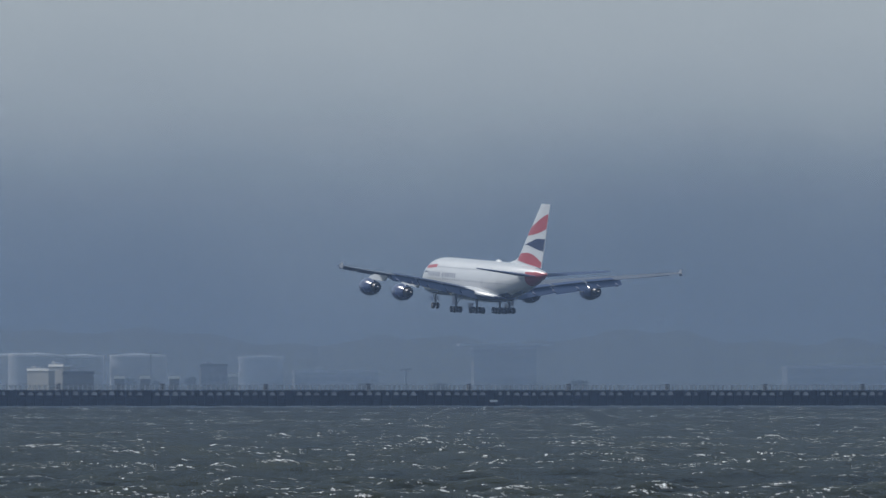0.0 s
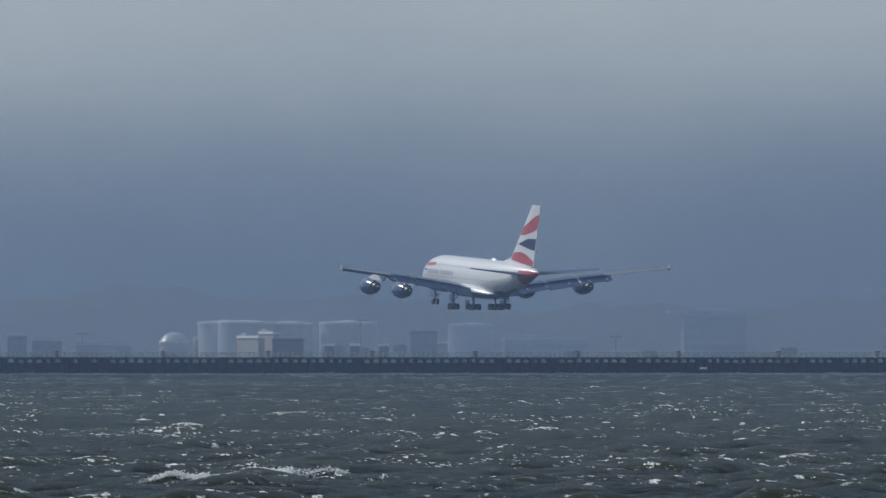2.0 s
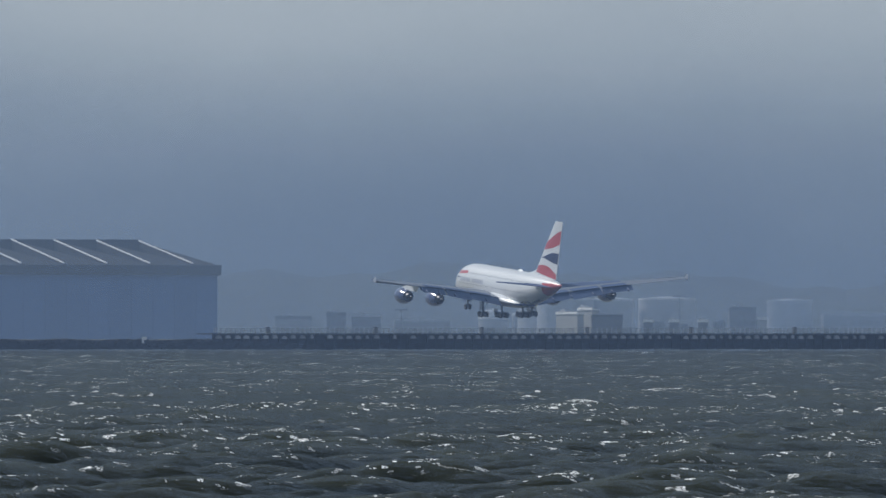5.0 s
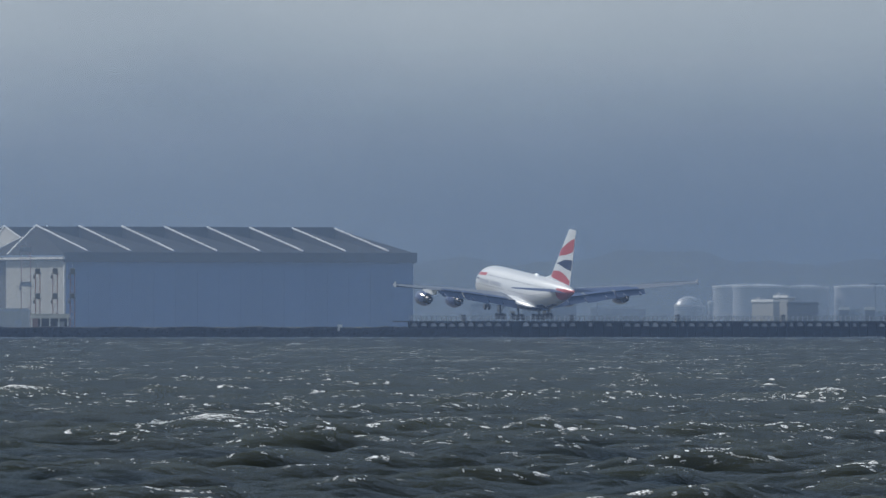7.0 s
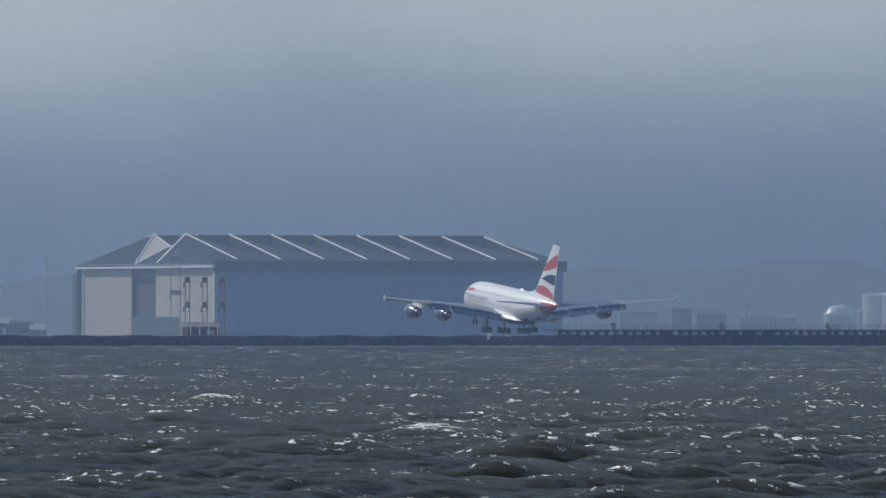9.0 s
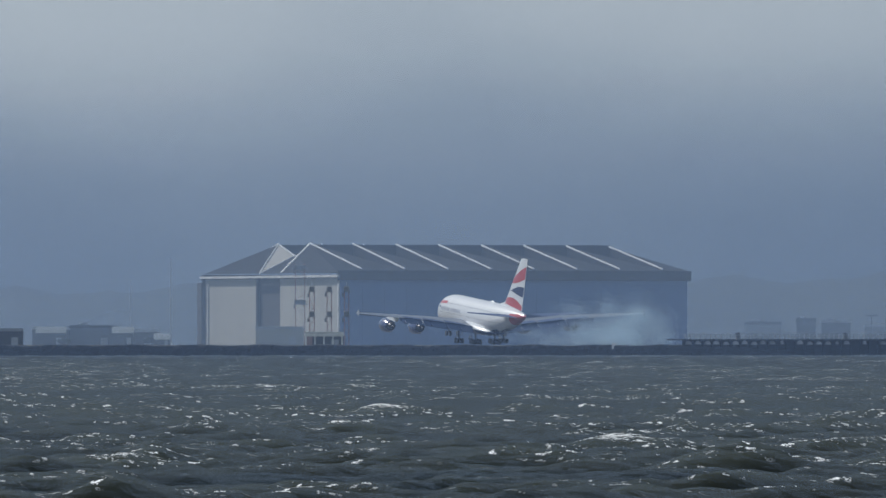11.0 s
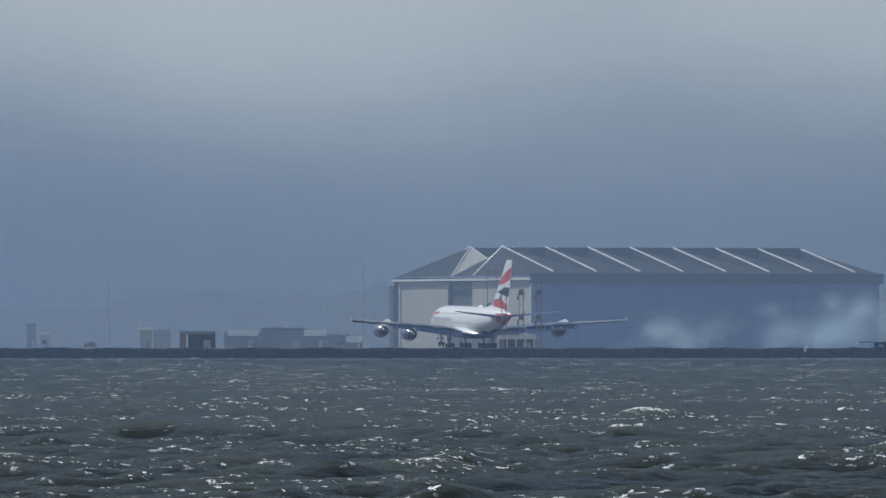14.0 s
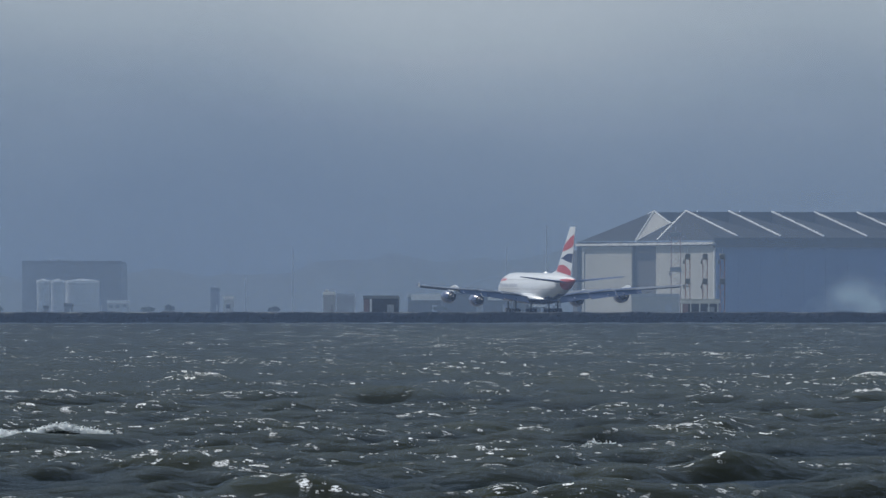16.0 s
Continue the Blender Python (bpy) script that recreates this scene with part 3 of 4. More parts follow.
def build_pole(b, dist, height, label="tall grey floodlight pole", head=True):
    o = base("light_pole", pose(*at(b, dist)), label, "pole", "poles on the airfield")
    part("shaft", tube((0, 0, 0), (0, 0, height), 0.36 if head else 0.24, 8, r2=0.22 if head else 0.12), STRUT if head else GALV, o)
    part("footing", box(1.0, 1.0, 0.5, 0, 0, 0.25, 0.05), PALECON, o)
    if head:
        part("crossarm", box(4.0, 0.3, 0.3, 0, 0, height), STRUT, o)
        for x in (-1.7, -0.6, 0.6, 1.7):
            part("lamp_head", box(0.7, 0.5, 0.4, x, -0.1, height - 0.3, 0.05), DARKMETAL, o)


def build_mast(b, dist, height, side=1.2):
    """A square lattice mast with crossed bracing and small platforms."""
    o = base("lattice_mast", pose(*at(b, dist)), "slender orange-red steel lattice mast", "mast", "masts beside the runway")
    s = side / 2
    for x in (-s, s):
        for y in (-s, s):
            part("leg", tube((x, y, 0), (x, y, height), 0.09, 5), MASTRED, o)
    n = int(height / 1.6)
    for k in range(n):
        za, zb = height * k / n, height * (k + 1) / n
        sg = 1 if k % 2 else -1
        part("brace", tube((-s * sg, -s, za), (s * sg, -s, zb), 0.05, 4), MASTRED, o)
        part("brace", tube((s, -s * sg, za), (s, s * sg, zb), 0.05, 4), MASTRED, o)
    for z in (height * 0.5, height * 0.93):
        part("platform", box(side * 1.8, side * 1.8, 0.2, 0, 0, z), STRUT, o)
        part("antenna_panel", box(side * 1.2, 0.5, 1.3, 0, -s - 0.3, z + 0.8, 0.15), STRUT, o)
        part("antenna_panel", box(0.4, side * 1.2, 1.0, -s - 0.4, 0, z - 0.8, 0.1), STRUT, o)
    part("whip", tube((0, 0, height), (0, 0, height + 1.5), 0.06, 5), GALV, o)


def build_tree(b, dist, height, spread, seed):
    rnd = random.Random(seed)
    o = base("tree", pose(*at(b, dist)), "dark bushy evergreen tree across the airfield", "tree", "trees across the airfield")
    bm = tube((0, 0, 0), (0, 0, height * 0.6), 0.3, 7, r2=0.12)
    for k in range(6):
        a = k * 1.05
        tube((0, 0, height * (0.3 + 0.05 * k)), (math.cos(a) * spread * 0.35, math.sin(a) * spread * 0.35, height * (0.55 + 0.05 * k)), 0.1, 5, bm, 0.04)
    part("trunk", bm, BARK, o)
    vs, fs = [], []
    lumps = [(rnd.uniform(-0.4, 0.4), rnd.uniform(-0.4, 0.4), rnd.uniform(-0.45, 0.4), rnd.uniform(0.25, 0.55)) for _ in range(7)]
    for k in range(700):
        lx, ly, lz, lr = lumps[k % 7]
        d = Vector((rnd.gauss(0, 1), rnd.gauss(0, 1), rnd.gauss(0, 1))).normalized() * rnd.random() ** 0.4 * lr
        d += Vector((lx, ly, lz))
        p = Vector((d.x * spread / 2, d.y * spread / 2, height * 0.62 + d.z * height * 0.38))
        p += Vector((rnd.gauss(0, 0.2), rnd.gauss(0, 0.2), rnd.gauss(0, 0.2)))
        q = Euler((rnd.random() * 6, rnd.random() * 6, rnd.random() * 6)).to_matrix()
        i = len(vs)
        for c in ((-0.3, 0, 0), (0, -0.2, 0.05), (0.3, 0, 0), (0, 0.2, 0.05)):
            vs.append(p + q @ Vector(c))
        fs.append((i, i + 1, i + 2, i + 3))
    me = bpy.data.meshes.new("crown")
    me.from_pydata(vs, [], fs)
    me.materials.append(LEAF)
    part("crown", me, None, o)


def build_far_side():
    # the fuel farm
    build_tank(17.7, 4700, 10.0, 7.2, 3.2, "small white domed storage tank")
    build_tank(19.25, 4720, 1.8, 8.3)
    build_tank(21.4, 4740, 19.0, 13.8)
    build_tank(22.9, 4722, 19.5, 13.8)
    build_tank(26.05, 4730, 16.0, 13.5)
    build_tank(30.2, 4735, 19.5, 13.7)
    build_tank(39.0, 4790, 15.5, 13.2)
    build_block("pump_house", 21.5, 24.45, 4612, 8.2, 2.5, CREAM, BEAMWHITE, "cream pump house among the tanks", "building", 0, -60)
    build_block("control_house", 23.3, 25.3, 4622, 9.6, 2.5, CREAM, BEAMWHITE, "tall cream control house among the tanks", "building", 0, -60)
    build_block("dark_shed", 24.8, 27.0, 4600, 7.2, 12, DARKCLAD, ROOFGREY, "blue-grey steel shed in front of a tank", "shed")
    for b in (28.85, 30.7, 32.8):
        build_block("valve_hut", b - 0.35, b + 0.35, 4610, 5.6, 4, DARKWALL, BEAMWHITE, "small dark hut with a white roof", "hut", group="huts by the tanks")
    for i, (b, hgt, sp) in enumerate(((29.6, 6.5, 6), (31.5, 5.5, 6), (33.9, 7, 7), (46.5, 5, 7), (17.5, 4.2, 6), (52, 5, 8), (62, 6, 8))):
        build_tree(b, 4675 + 3 * i, hgt, sp, 20 + i)
    build_block("long_shed", 34.7, 36.6, 4690, 9.8, 14, DARKWALL, ROOFGREY, "dark shed half lost in haze", "shed", 4)
    build_block("warehouse", 36.7, 37.4, 4690, 6.5, 10, CREAM, BEAMWHITE, "small pale warehouse in haze", "building", 2)
    build_pole(31.1, 4660, 14.5)
    build_pole(49.5, 4660, 9.0)
    build_pole(24.0, 4655, 12.0, head=False)
    # the flat-roofed terminal in the haze
    o = build_block("terminal", 54.4, 58.9, 4787, 16.0, 20, GREYCLAD, TANKWHITE, "flat-roofed terminal with a wide white canopy", "building", 9)
    part("canopy", box(6.7 * 4.775, 26, 0.9, 0, 9, 17.6, 0.1), TANKWHITE, o, "broad white roof canopy")
    build_block("cargo_hall", 77.0, 88.0, 4788, 9.5, 25, GREYCLAD, TANKWHITE, "long low cargo hall in haze", "building", 14)
    build_block("cargo_hall", 41.5, 47.5, 4786, 8.0, 25, GREYCLAD, TANKWHITE, "long low cargo hall in haze", "building", 10)
    build_block("low_building", 5.7, 7.1, 4655, 8.0, 9, DARKWALL, ROOFGREY, "dark two-storey building beyond the runway", "building", 4)
    build_block("low_building", 7.5, 9.6, 4660, 7.4, 9, DARKWALL, TANKWHITE, "dark low building with a pale roof edge", "building", 5)
    build_block("low_building", 2.0, 4.6, 4775, 7.0, 9, GREYCLAD, ROOFGREY, "grey low building lost in haze", "building", 5)
    build_block("low_building", 10.6, 14.6, 4770, 6.0, 9, GREYCLAD, TANKWHITE, "long grey building lost in haze", "building", 7)
    build_pole(11.1, 4660, 10.0)
    # beside the great hangar
    build_mast(-29.15, 3640, 15.2)
    build_mast(-27.9, 3645, 15.2)
    build_mast(-26.65, 3640, 15.2)
    build_mast(-30.0, 4440, 26.0, 3.0)
    o = build_block("localizer_hut", -29.6, -26.9, 3630, 2.7, 3.5, DARKWALL, PALECON, "low hut with red and white end wall", "hut")
    w = 2.7 * 3.63
    part("end_panel", box(1.7, 0.16, 2.5, -w / 2 + 0.9, -0.06, 1.27), BRICKRED, o, "faded red end panel")
    for k in range(5):
        part("white_post", box(0.28, 0.2, 2.6, -w / 2 + 0.1 + 2.35 * k, -0.1, 1.32), BEAMWHITE, o)
    part("white_band", box(w, 0.14, 0.3, 0, -0.12, 2.6), PALECON, o)
    build_block("service_annexe", -33.2, -29.8, 4420, 5.0, 12, CREAM, GALV, "low grey annexe against the hangar", "building", 0)
    # towards the far end of the runway
    build_block("big_terminal", -77.15, -70.0, 4740, 16.6, 30, DARKWALL, ROOFGREY, "large dark terminal block in haze", "building", 0)
    for b, wide in ((-75.6, 4.5), (-74.57, 4.5), (-72.8, 11.3)):
        build_tank(b, 4660 + (b + 75.6) * 3, wide, 10.4, label="white storage tank in front of a dark block")
    build_block("white_annexe", -71.0, -69.5, 4650, 3.0, 9, CREAM, BEAMWHITE, "small pale annexe beside storage tanks", "building", 3)
    build_block("dark_cabin", -74.1, -73.55, 4300, 1.9, 4, DARKWALL, ROOFGREY, "small dark cabin beside the airfield road", "cabin")
    build_block("dark_cabin", -75.6, -75.3, 4300, 1.2, 3, DARKWALL, ROOFGREY, "small dark cabin beside the airfield road", "cabin")
    build_block("dark_tower", -63.55, -62.95, 4665, 7.2, 5, DARKWALL, ROOFGREY, "narrow dark tower block", "building", 1)
    build_block("white_tower", -62.6, -61.9, 4560, 4.3, 5, TANKWHITE, BEAMWHITE, "narrow white block beside a dark one", "building", 1)
    for i, (b, hgt, sp) in enumerate(((-79, 1.8, 5), (-66.5, 2.2, 4), (-59, 1.6, 5), (-41, 2.6, 5), (-47, 2.0, 6), (-68, 1.6, 6))):
        build_tree(b, 4300 + 9 * i, hgt, sp, 50 + i)
    build_block("white_shed", -55.4, -54.6, 4225, 5.4, 5, TANKWHITE, BEAMWHITE, "small white shed beside the runway", "shed", 0)
    build_block("pale_container", -54.45, -53.2, 4300, 4.9, 5, GALV, GALV, "pale steel container beside the runway", "container")
    o = build_block("fire_hut", -52.5, -50.0, 4220, 4.2, 6, DARKCLAD, GREYCLAD, "dark grey hut with a faded red and white end", "hut")
    w = 2.5 * 4.22
    part("end_panel", box(1.6, 0.16, 4.0, -w / 2 + 0.9, -0.06, 2.02), BRICKRED, o, "faded red end panel")
    part("white_post", box(0.6, 0.2, 4.1, -w / 2 + 2.2, -0.08, 2.07), BEAMWHITE, o)
    build_block("long_hall", -49.3, -46.7, 4560, 5.0, 14, DARKWALL, TANKWHITE, "long low hall with a white roof", "building", 0)
    build_block("long_hall", -46.6, -43.4, 4570, 5.6, 14, DARKWALL, ROOFGREY, "long low dark hall across the airfield", "building", 0)
    build_block("long_hall", -43.3, -40.3, 4560, 4.2, 14, DARKWALL, TANKWHITE, "long low hall with a white roof", "building", 0)
    for b0, b1 in ((-49.0, -46.9), (-43.5, -42.0), (-40.5, -39.4)):
        hall = build_block("white_hall", b0, b1, 4440, 4.9 if b0 < -41 else 2.8, 9, DARKWALL, BEAMWHITE, "low dark hall with a broad white roof", "building", 0)
        part("white_eaves", box((b1 - b0) * 4.44 + 0.4, 0.5, 1.3, 0, -0.3, 4.5 if b0 < -41 else 2.4), BEAMWHITE, hall)
    build_pole(-39.3, 4500, 28.0, head=False)
    build_pole(-42.2, 4700, 22.0, head=False)
    build_pole(-57.6, 4720, 22.0, head=False)
    build_pole(-61.0, 4720, 12.0, head=False)
    # a pale marker post on the bank
    p = base("marker_post", pose(*at(-7.5, bank_line(-7.5) - 1.2, 2.1)), "short white marker post on the bank", "post")
    part("post", box(0.5, 0.3, 1.3, 0, 0, 0.5, 0.05), BEAMWHITE, p)
    part("board", box(1.1, 0.12, 0.6, 0.3, -0.2, 1.0), BEAMWHITE, p)


build_far_side()


# ---- the airliner ----
NOSE = 38.0
SPOILERS = []
ENGINES = []
WINGS = []


def build_airliner():
    """Four-engined double-deck airliner: origin on the ground under the main gear, y forward, x to its right."""
    o = base("airliner", pose(167.3, 3012.9, 22.7, 4.6, 0, 18.9), "white and navy four-engined double-deck airliner, gear down", "airliner")
    # fuselage: aft of nose, half width, bottom, top
    st = [(0.0, 0.05, 4.75, 4.85), (0.5, 0.9, 3.95, 5.75), (1.5, 1.6, 3.35, 6.7), (3.0, 2.3, 2.95, 8.0), (5.0, 2.9, 2.7, 9.4), (7.5, 3.3, 2.55, 10.3), (10.5, 3.5, 2.5, 10.8),
          (14, 3.57, 2.5, 10.95), (22, 3.57, 2.5, 10.95), (30, 3.57, 2.5, 10.95), (38, 3.57, 2.5, 10.95), (44, 3.57, 2.55, 10.95), (49, 3.5, 2.85, 10.93), (54, 3.2, 3.7, 10.85),
          (59, 2.7, 4.9, 10.65), (63.5, 2.05, 6.2, 10.35), (67, 1.4, 7.3, 10.0), (69.5, 0.85, 8.05, 9.65), (71.0, 0.45, 8.5, 9.35), (71.6, 0.15, 8.75, 9.1)]
    n = 36
    rings = []
    for a, w, zb, zt in st:
        c, hh = (zb + zt) / 2, (zt - zb) / 2
        ring = []
        for k in range(n):
            q = math.tau * k / n
            s, co = math.sin(q), math.cos(q)
            ring.append((w * math.copysign(abs(co) ** 0.92, co), NOSE - a, c + hh * s))
        rings.append(ring)
    bm = loft(rings)
    for f in bm.faces:
        m = f.calc_center_median()
        a = NOSE - m.y
        line = 3.6 if a < 44 else 3.6 + (a - 44) * 0.07
        if m.z < line and a > 2:
            f.material_index = 1
        elif a > 65.0 and m.z < 9.4:
            f.material_index = 2
    part("fuselage", bm, [WHITE, NAVY, RED], o, smooth=True)
    # belly fairing round the wing root
    fr = []
    for a, w, zb, zt in ((19.5, 1.2, 2.6, 3.6), (22, 3.2, 2.2, 4.6), (26, 4.2, 1.95, 5.4), (32, 4.6, 1.9, 5.8), (39, 4.6, 1.9, 5.6), (44, 4.1, 2.05, 5.0), (48, 2.9, 2.4, 4.2), (51, 1.0, 2.9, 3.6)):
        c, hh = (zb + zt) / 2, (zt - zb) / 2
        fr.append([(w * math.cos(math.tau * k / 24), NOSE - a, c + hh * math.sin(math.tau * k / 24)) for k in range(24)])
    bm = loft(fr)
    for f in bm.faces:
        f.material_index = 0 if f.calc_center_median().z > 3.5 else 1
    part("belly_fairing", bm, [WHITE, NAVY], o, smooth=True)

    def foil(a0, a1, z, t, x, upright_at=None):
        """A wing section from leading edge a0 to trailing edge a1."""
        ring = []
        for u, v in ((0, 0), (0.04, 0.55), (0.15, 0.95), (0.35, 1.0), (0.65, 0.6), (1.0, 0.06), (1.0, -0.06), (0.65, -0.35), (0.35, -0.6), (0.12, -0.6), (0.03, -0.35)):
            y = NOSE - (a0 + (a1 - a0) * u)
            ring.append((x, y, z + v * t / 2) if upright_at is None else (upright_at + v * t / 2, y, z))
        return ring

    def wing_at(b):
        keys = [0, 3, 8, 14.5, 20, 26, 33, 39.3]
        return [float(np.interp(b, keys, v)) for v in ([17, 20, 24.6, 29.8, 33.8, 38.2, 43.4, 48.0], [40.5, 39.5, 41.2, 43.3, 45.1, 47.2, 49.8, 52.2],
                                                       [3.9, 4.1, 5.0, 6.05, 6.85, 7.6, 8.5, 9.35], [2.6, 2.5, 2.0, 1.55, 1.2, 0.95, 0.7, 0.4])]

    for side, word in ((-1, "left"), (1, "right")):
        rs = []
        for b in (0.5, 3, 5.5, 8, 11, 14.5, 17, 20, 23, 26, 29.5, 33, 36, 38.5, 39.3):
            a0, a1, z, t = wing_at(b)
            rs.append(foil(a0, a1, z, t, side * b))
        bm = loft(rs)
        bmesh.ops.recalc_face_normals(bm, faces=bm.faces)
        # upper faces take the sunlit colour, all others the shaded one
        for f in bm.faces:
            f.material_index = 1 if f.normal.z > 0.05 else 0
        wing = part("wing", bm, [WINGSHADE, WINGLIT], o, "grey swept wing", True)
        WINGS.append((wing, side))
        # lowered flaps behind and below the trailing edge
        for b0, b1 in ((4.6, 12.4), (12.8, 19.6), (20.0, 26.6)):
            fl = []
            for b in (b0, b1):
                a0, a1, z, t = wing_at(b)
                ch = (a1 - a0) * (0.19 if b < 12.6 else 0.24)
                fl.append([(side * b, NOSE - (a1 - 0.5 + ch * u * 0.9), z - 0.15 - ch * u * 0.45 + v) for u, v in ((0, 0.22), (0.4, 0.26), (1, 0.03), (1, -0.03), (0.4, -0.1), (0, -0.15))])
            part("flap", loft(fl), WINGSHADE, wing)
        # slats drooped off the leading edge
        for b0, b1 in ((7, 13), (17, 24), (27.5, 33), (33.3, 38.3)):
            sl = []
            for b in (b0, b1):
                a0, a1, z, t = wing_at(b)
                sl.append([(side * b, NOSE - (a0 + y), z + v) for y, v in ((-0.7, -0.5), (-0.35, 0.02), (0.5, 0.2 + t * 0.22), (0.5, 0.12 + t * 0.2), (-0.2, -0.15))])
            part("slat", loft(sl), SLAT, wing)
        for b in (8.5, 12.6, 17.5, 21.8, 25.5):
            a0, a1, z, t = wing_at(b)
            pr = [(-3.4, 0.05), (-2.2, 0.42), (0, 0.55), (1.8, 0.4), (3.2, 0.04)]
            part("flap_fairing", loft([[(side * b + r * 0.7 * math.cos(math.tau * k / 10), NOSE - (a1 - 0.6 + y), z - 0.75 - 0.13 * y + r * math.sin(math.tau * k / 10)) for k in range(10)] for y, r in pr]), WINGSHADE, wing, smooth=True)
        # spoilers, hinged ahead of the flaps
        for b0, b1, ch in ((6.5, 12.6, 3.0), (13.2, 19.4, 2.6), (20.0, 25.6, 2.2)):
            bm_, (la, lb, lz, lt) = (b0 + b1) / 2, wing_at((b0 + b1) / 2)
            hinge = (side * bm_, NOSE - (lb - ch * 0.9), lz + 0.36)
            sweep = (wing_at(b1)[1] - wing_at(b0)[1]) / (b1 - b0)
            rise_ = (wing_at(b1)[2] - wing_at(b0)[2]) / (b1 - b0)
            q = (b1 - b0) / 2 - 0.1
            rg = []
            for x in (-q, q):
                dy, dz = -abs(sweep) * x, rise_ * x
                rg.append([(side * x, dy, dz), (side * x, dy, dz + 0.12), (side * x, dy - ch, dz - 0.16), (side * x, dy - ch, dz - 0.22)])
            sp = part("spoiler", loft(rg), WINGSHADE, o, "hinged wing spoiler")
            SPOILERS.append((sp, hinge))
            sp.location = hinge
        # wingtip fence
        a0, a1, z, t = wing_at(39.3)
        bm = bmesh.new()
        pts = [(a0 + 1.2, z), (a0 + 3.0, z + 0.95), (a0 + 3.4, z + 0.95), (a1 - 0.3, z), (a0 + 3.3, z - 0.55), (a0 + 3.0, z - 0.55)]
        loft([[(side * (39.3 + dx), NOSE - a, zz) for a, zz in pts] for dx in (0.0, 0.1)], bm)
        part("wingtip_fence", bm, FENCE, wing, "pale grey wingtip fence")
        # engines
        for b, a_in, zc in ((14.9, 21.8, 3.4), (25.7, 30.2, 4.6)):
            eng = base("engine", pose(side * b, NOSE - a_in, zc), "", "")
            eng.parent = o
            eng.name = "engine"
            ENGINES.append((eng, (side * b, NOSE - a_in, zc)))
            part("cowl", spun([(-0.9, 1.40), (-0.2, 1.48), (0.0, 1.58), (-0.12, 1.70), (-0.6, 1.84), (-1.8, 1.95), (-2.8, 1.93), (-3.7, 1.80), (-4.7, 1.57), (-5.6, 1.28), (-5.55, 1.2), (-4.2, 1.2)], 32), NAVY, eng, smooth=True)
            part("inlet_lip", spun([(-0.25, 1.50), (0.03, 1.60), (-0.05, 1.72), (-0.3, 1.79), (-0.3, 1.74)], 32), ALLOY, eng, smooth=True)
            part("core", spun([(-4.2, 1.18), (-5.6, 1.02), (-6.9, 0.78), (-6.85, 0.7), (-6.0, 0.68)], 24), DARKMETAL, eng, smooth=True)
            part("exhaust_cone", spun([(-5.9, 0.62), (-6.9, 0.5), (-7.9, 0.06)], 20), DARKMETAL, eng, smooth=True)
            part("fan", spun([(-0.75, 1.46), (-0.85, 1.46)], 24), DARKMETAL, eng)
            a0, a1, z, t = wing_at(b)
            up = z - zc
            le = a_in - a0
            py = [(-1.3, 1.65, 1.85), (-3.4, 1.7, 1.9 + (up - 1.9) * 0.6), (le - 1.0, 1.5, up + 0.35), (le - 3.0, up - 1.5, up - 0.1), (le - 4.6, up - 0.7, up - 0.3)]
            rg = [[(x, y, zz) for x, zz in ((-w, z0), (w, z0), (w, z1), (-w, z1))] for (y, z0, z1), w in zip(sorted(py, reverse=True), (0.12, 0.28, 0.3, 0.26, 0.08))]
            part("pylon", loft(rg), WHITE, eng)
        # tailplane
        rs = [foil(58.5 + 9.6 * k, 68.2 + 3.2 * k, 8.35 + 1.55 * k, 0.9 - 0.6 * k, side * (0.6 + 14.5 * k)) for k in (0, 0.25, 0.5, 0.75, 0.96, 1.0)]
        part("tailplane", loft(rs), WINGSHADE, o, "grey tailplane", True)

    # fin
    fin = part("fin", loft([foil(52.6 + 14.6 * k, 68.2 + 4.0 * k, 10.2 + 13.9 * k, 1.3 - 0.75 * k, 0, 0.0) for k in (0, 0.2, 0.4, 0.6, 0.8, 0.97, 1.0)]
                         ), WHITE, o, "white fin with red and blue waves", True)
    dorsal = loft([[(-w, NOSE - a, 10.5), (w, NOSE - a, 10.5), (w * 0.3, NOSE - a, z), (-w * 0.3, NOSE - a, z)] for a, w, z in ((49.5, 0.1, 10.96), (53.5, 0.45, 11.6), (57, 0.5, 13.0))])
    part("dorsal_fillet", dorsal, WHITE, fin, smooth=True)

    def wave(name, mat, top, low, u0=0.0, u1=1.0):
        """A painted band on both faces of the fin, between two curves of height over chord."""
        for side in (-1, 1):
            bm = bmesh.new()
            rows = []
            for i in range(13):
                u = u0 + (u1 - u0) * i / 12
                row = []
                for j in range(5):
                    k = low(u) + (top(u) - low(u)) * j / 4
                    k = min(max(k, 0.0), 0.97)
                    a0, a1, t = 52.6 + 14.6 * k, 68.2 + 4.0 * k, 1.3 - 0.75 * k
                    half = float(np.interp(u, (0, 0.04, 0.15, 0.35, 0.65, 1.0), (0, 0.55, 0.95, 1.0, 0.6, 0.06))) if side > 0 else float(np.interp(u, (0, 0.03, 0.12, 0.35, 0.65, 1.0), (0, 0.35, 0.6, 0.6, 0.35, 0.06)))
                    row.append(bm.verts.new((side * (half * t / 2 + 0.03), NOSE - (a0 + (a1 - a0) * u), 10.2 + 13.9 * k)))
                rows.append(row)
            for p, q in zip(rows, rows[1:]):
                for j in range(4):
                    if (p[j].co - p[j + 1].co).length > 0.01 or (q[j].co - q[j + 1].co).length > 0.01:
                        bm.faces.new((p[j], p[j + 1], q[j + 1], q[j]))
            part(name, bm, mat, fin, smooth=True)

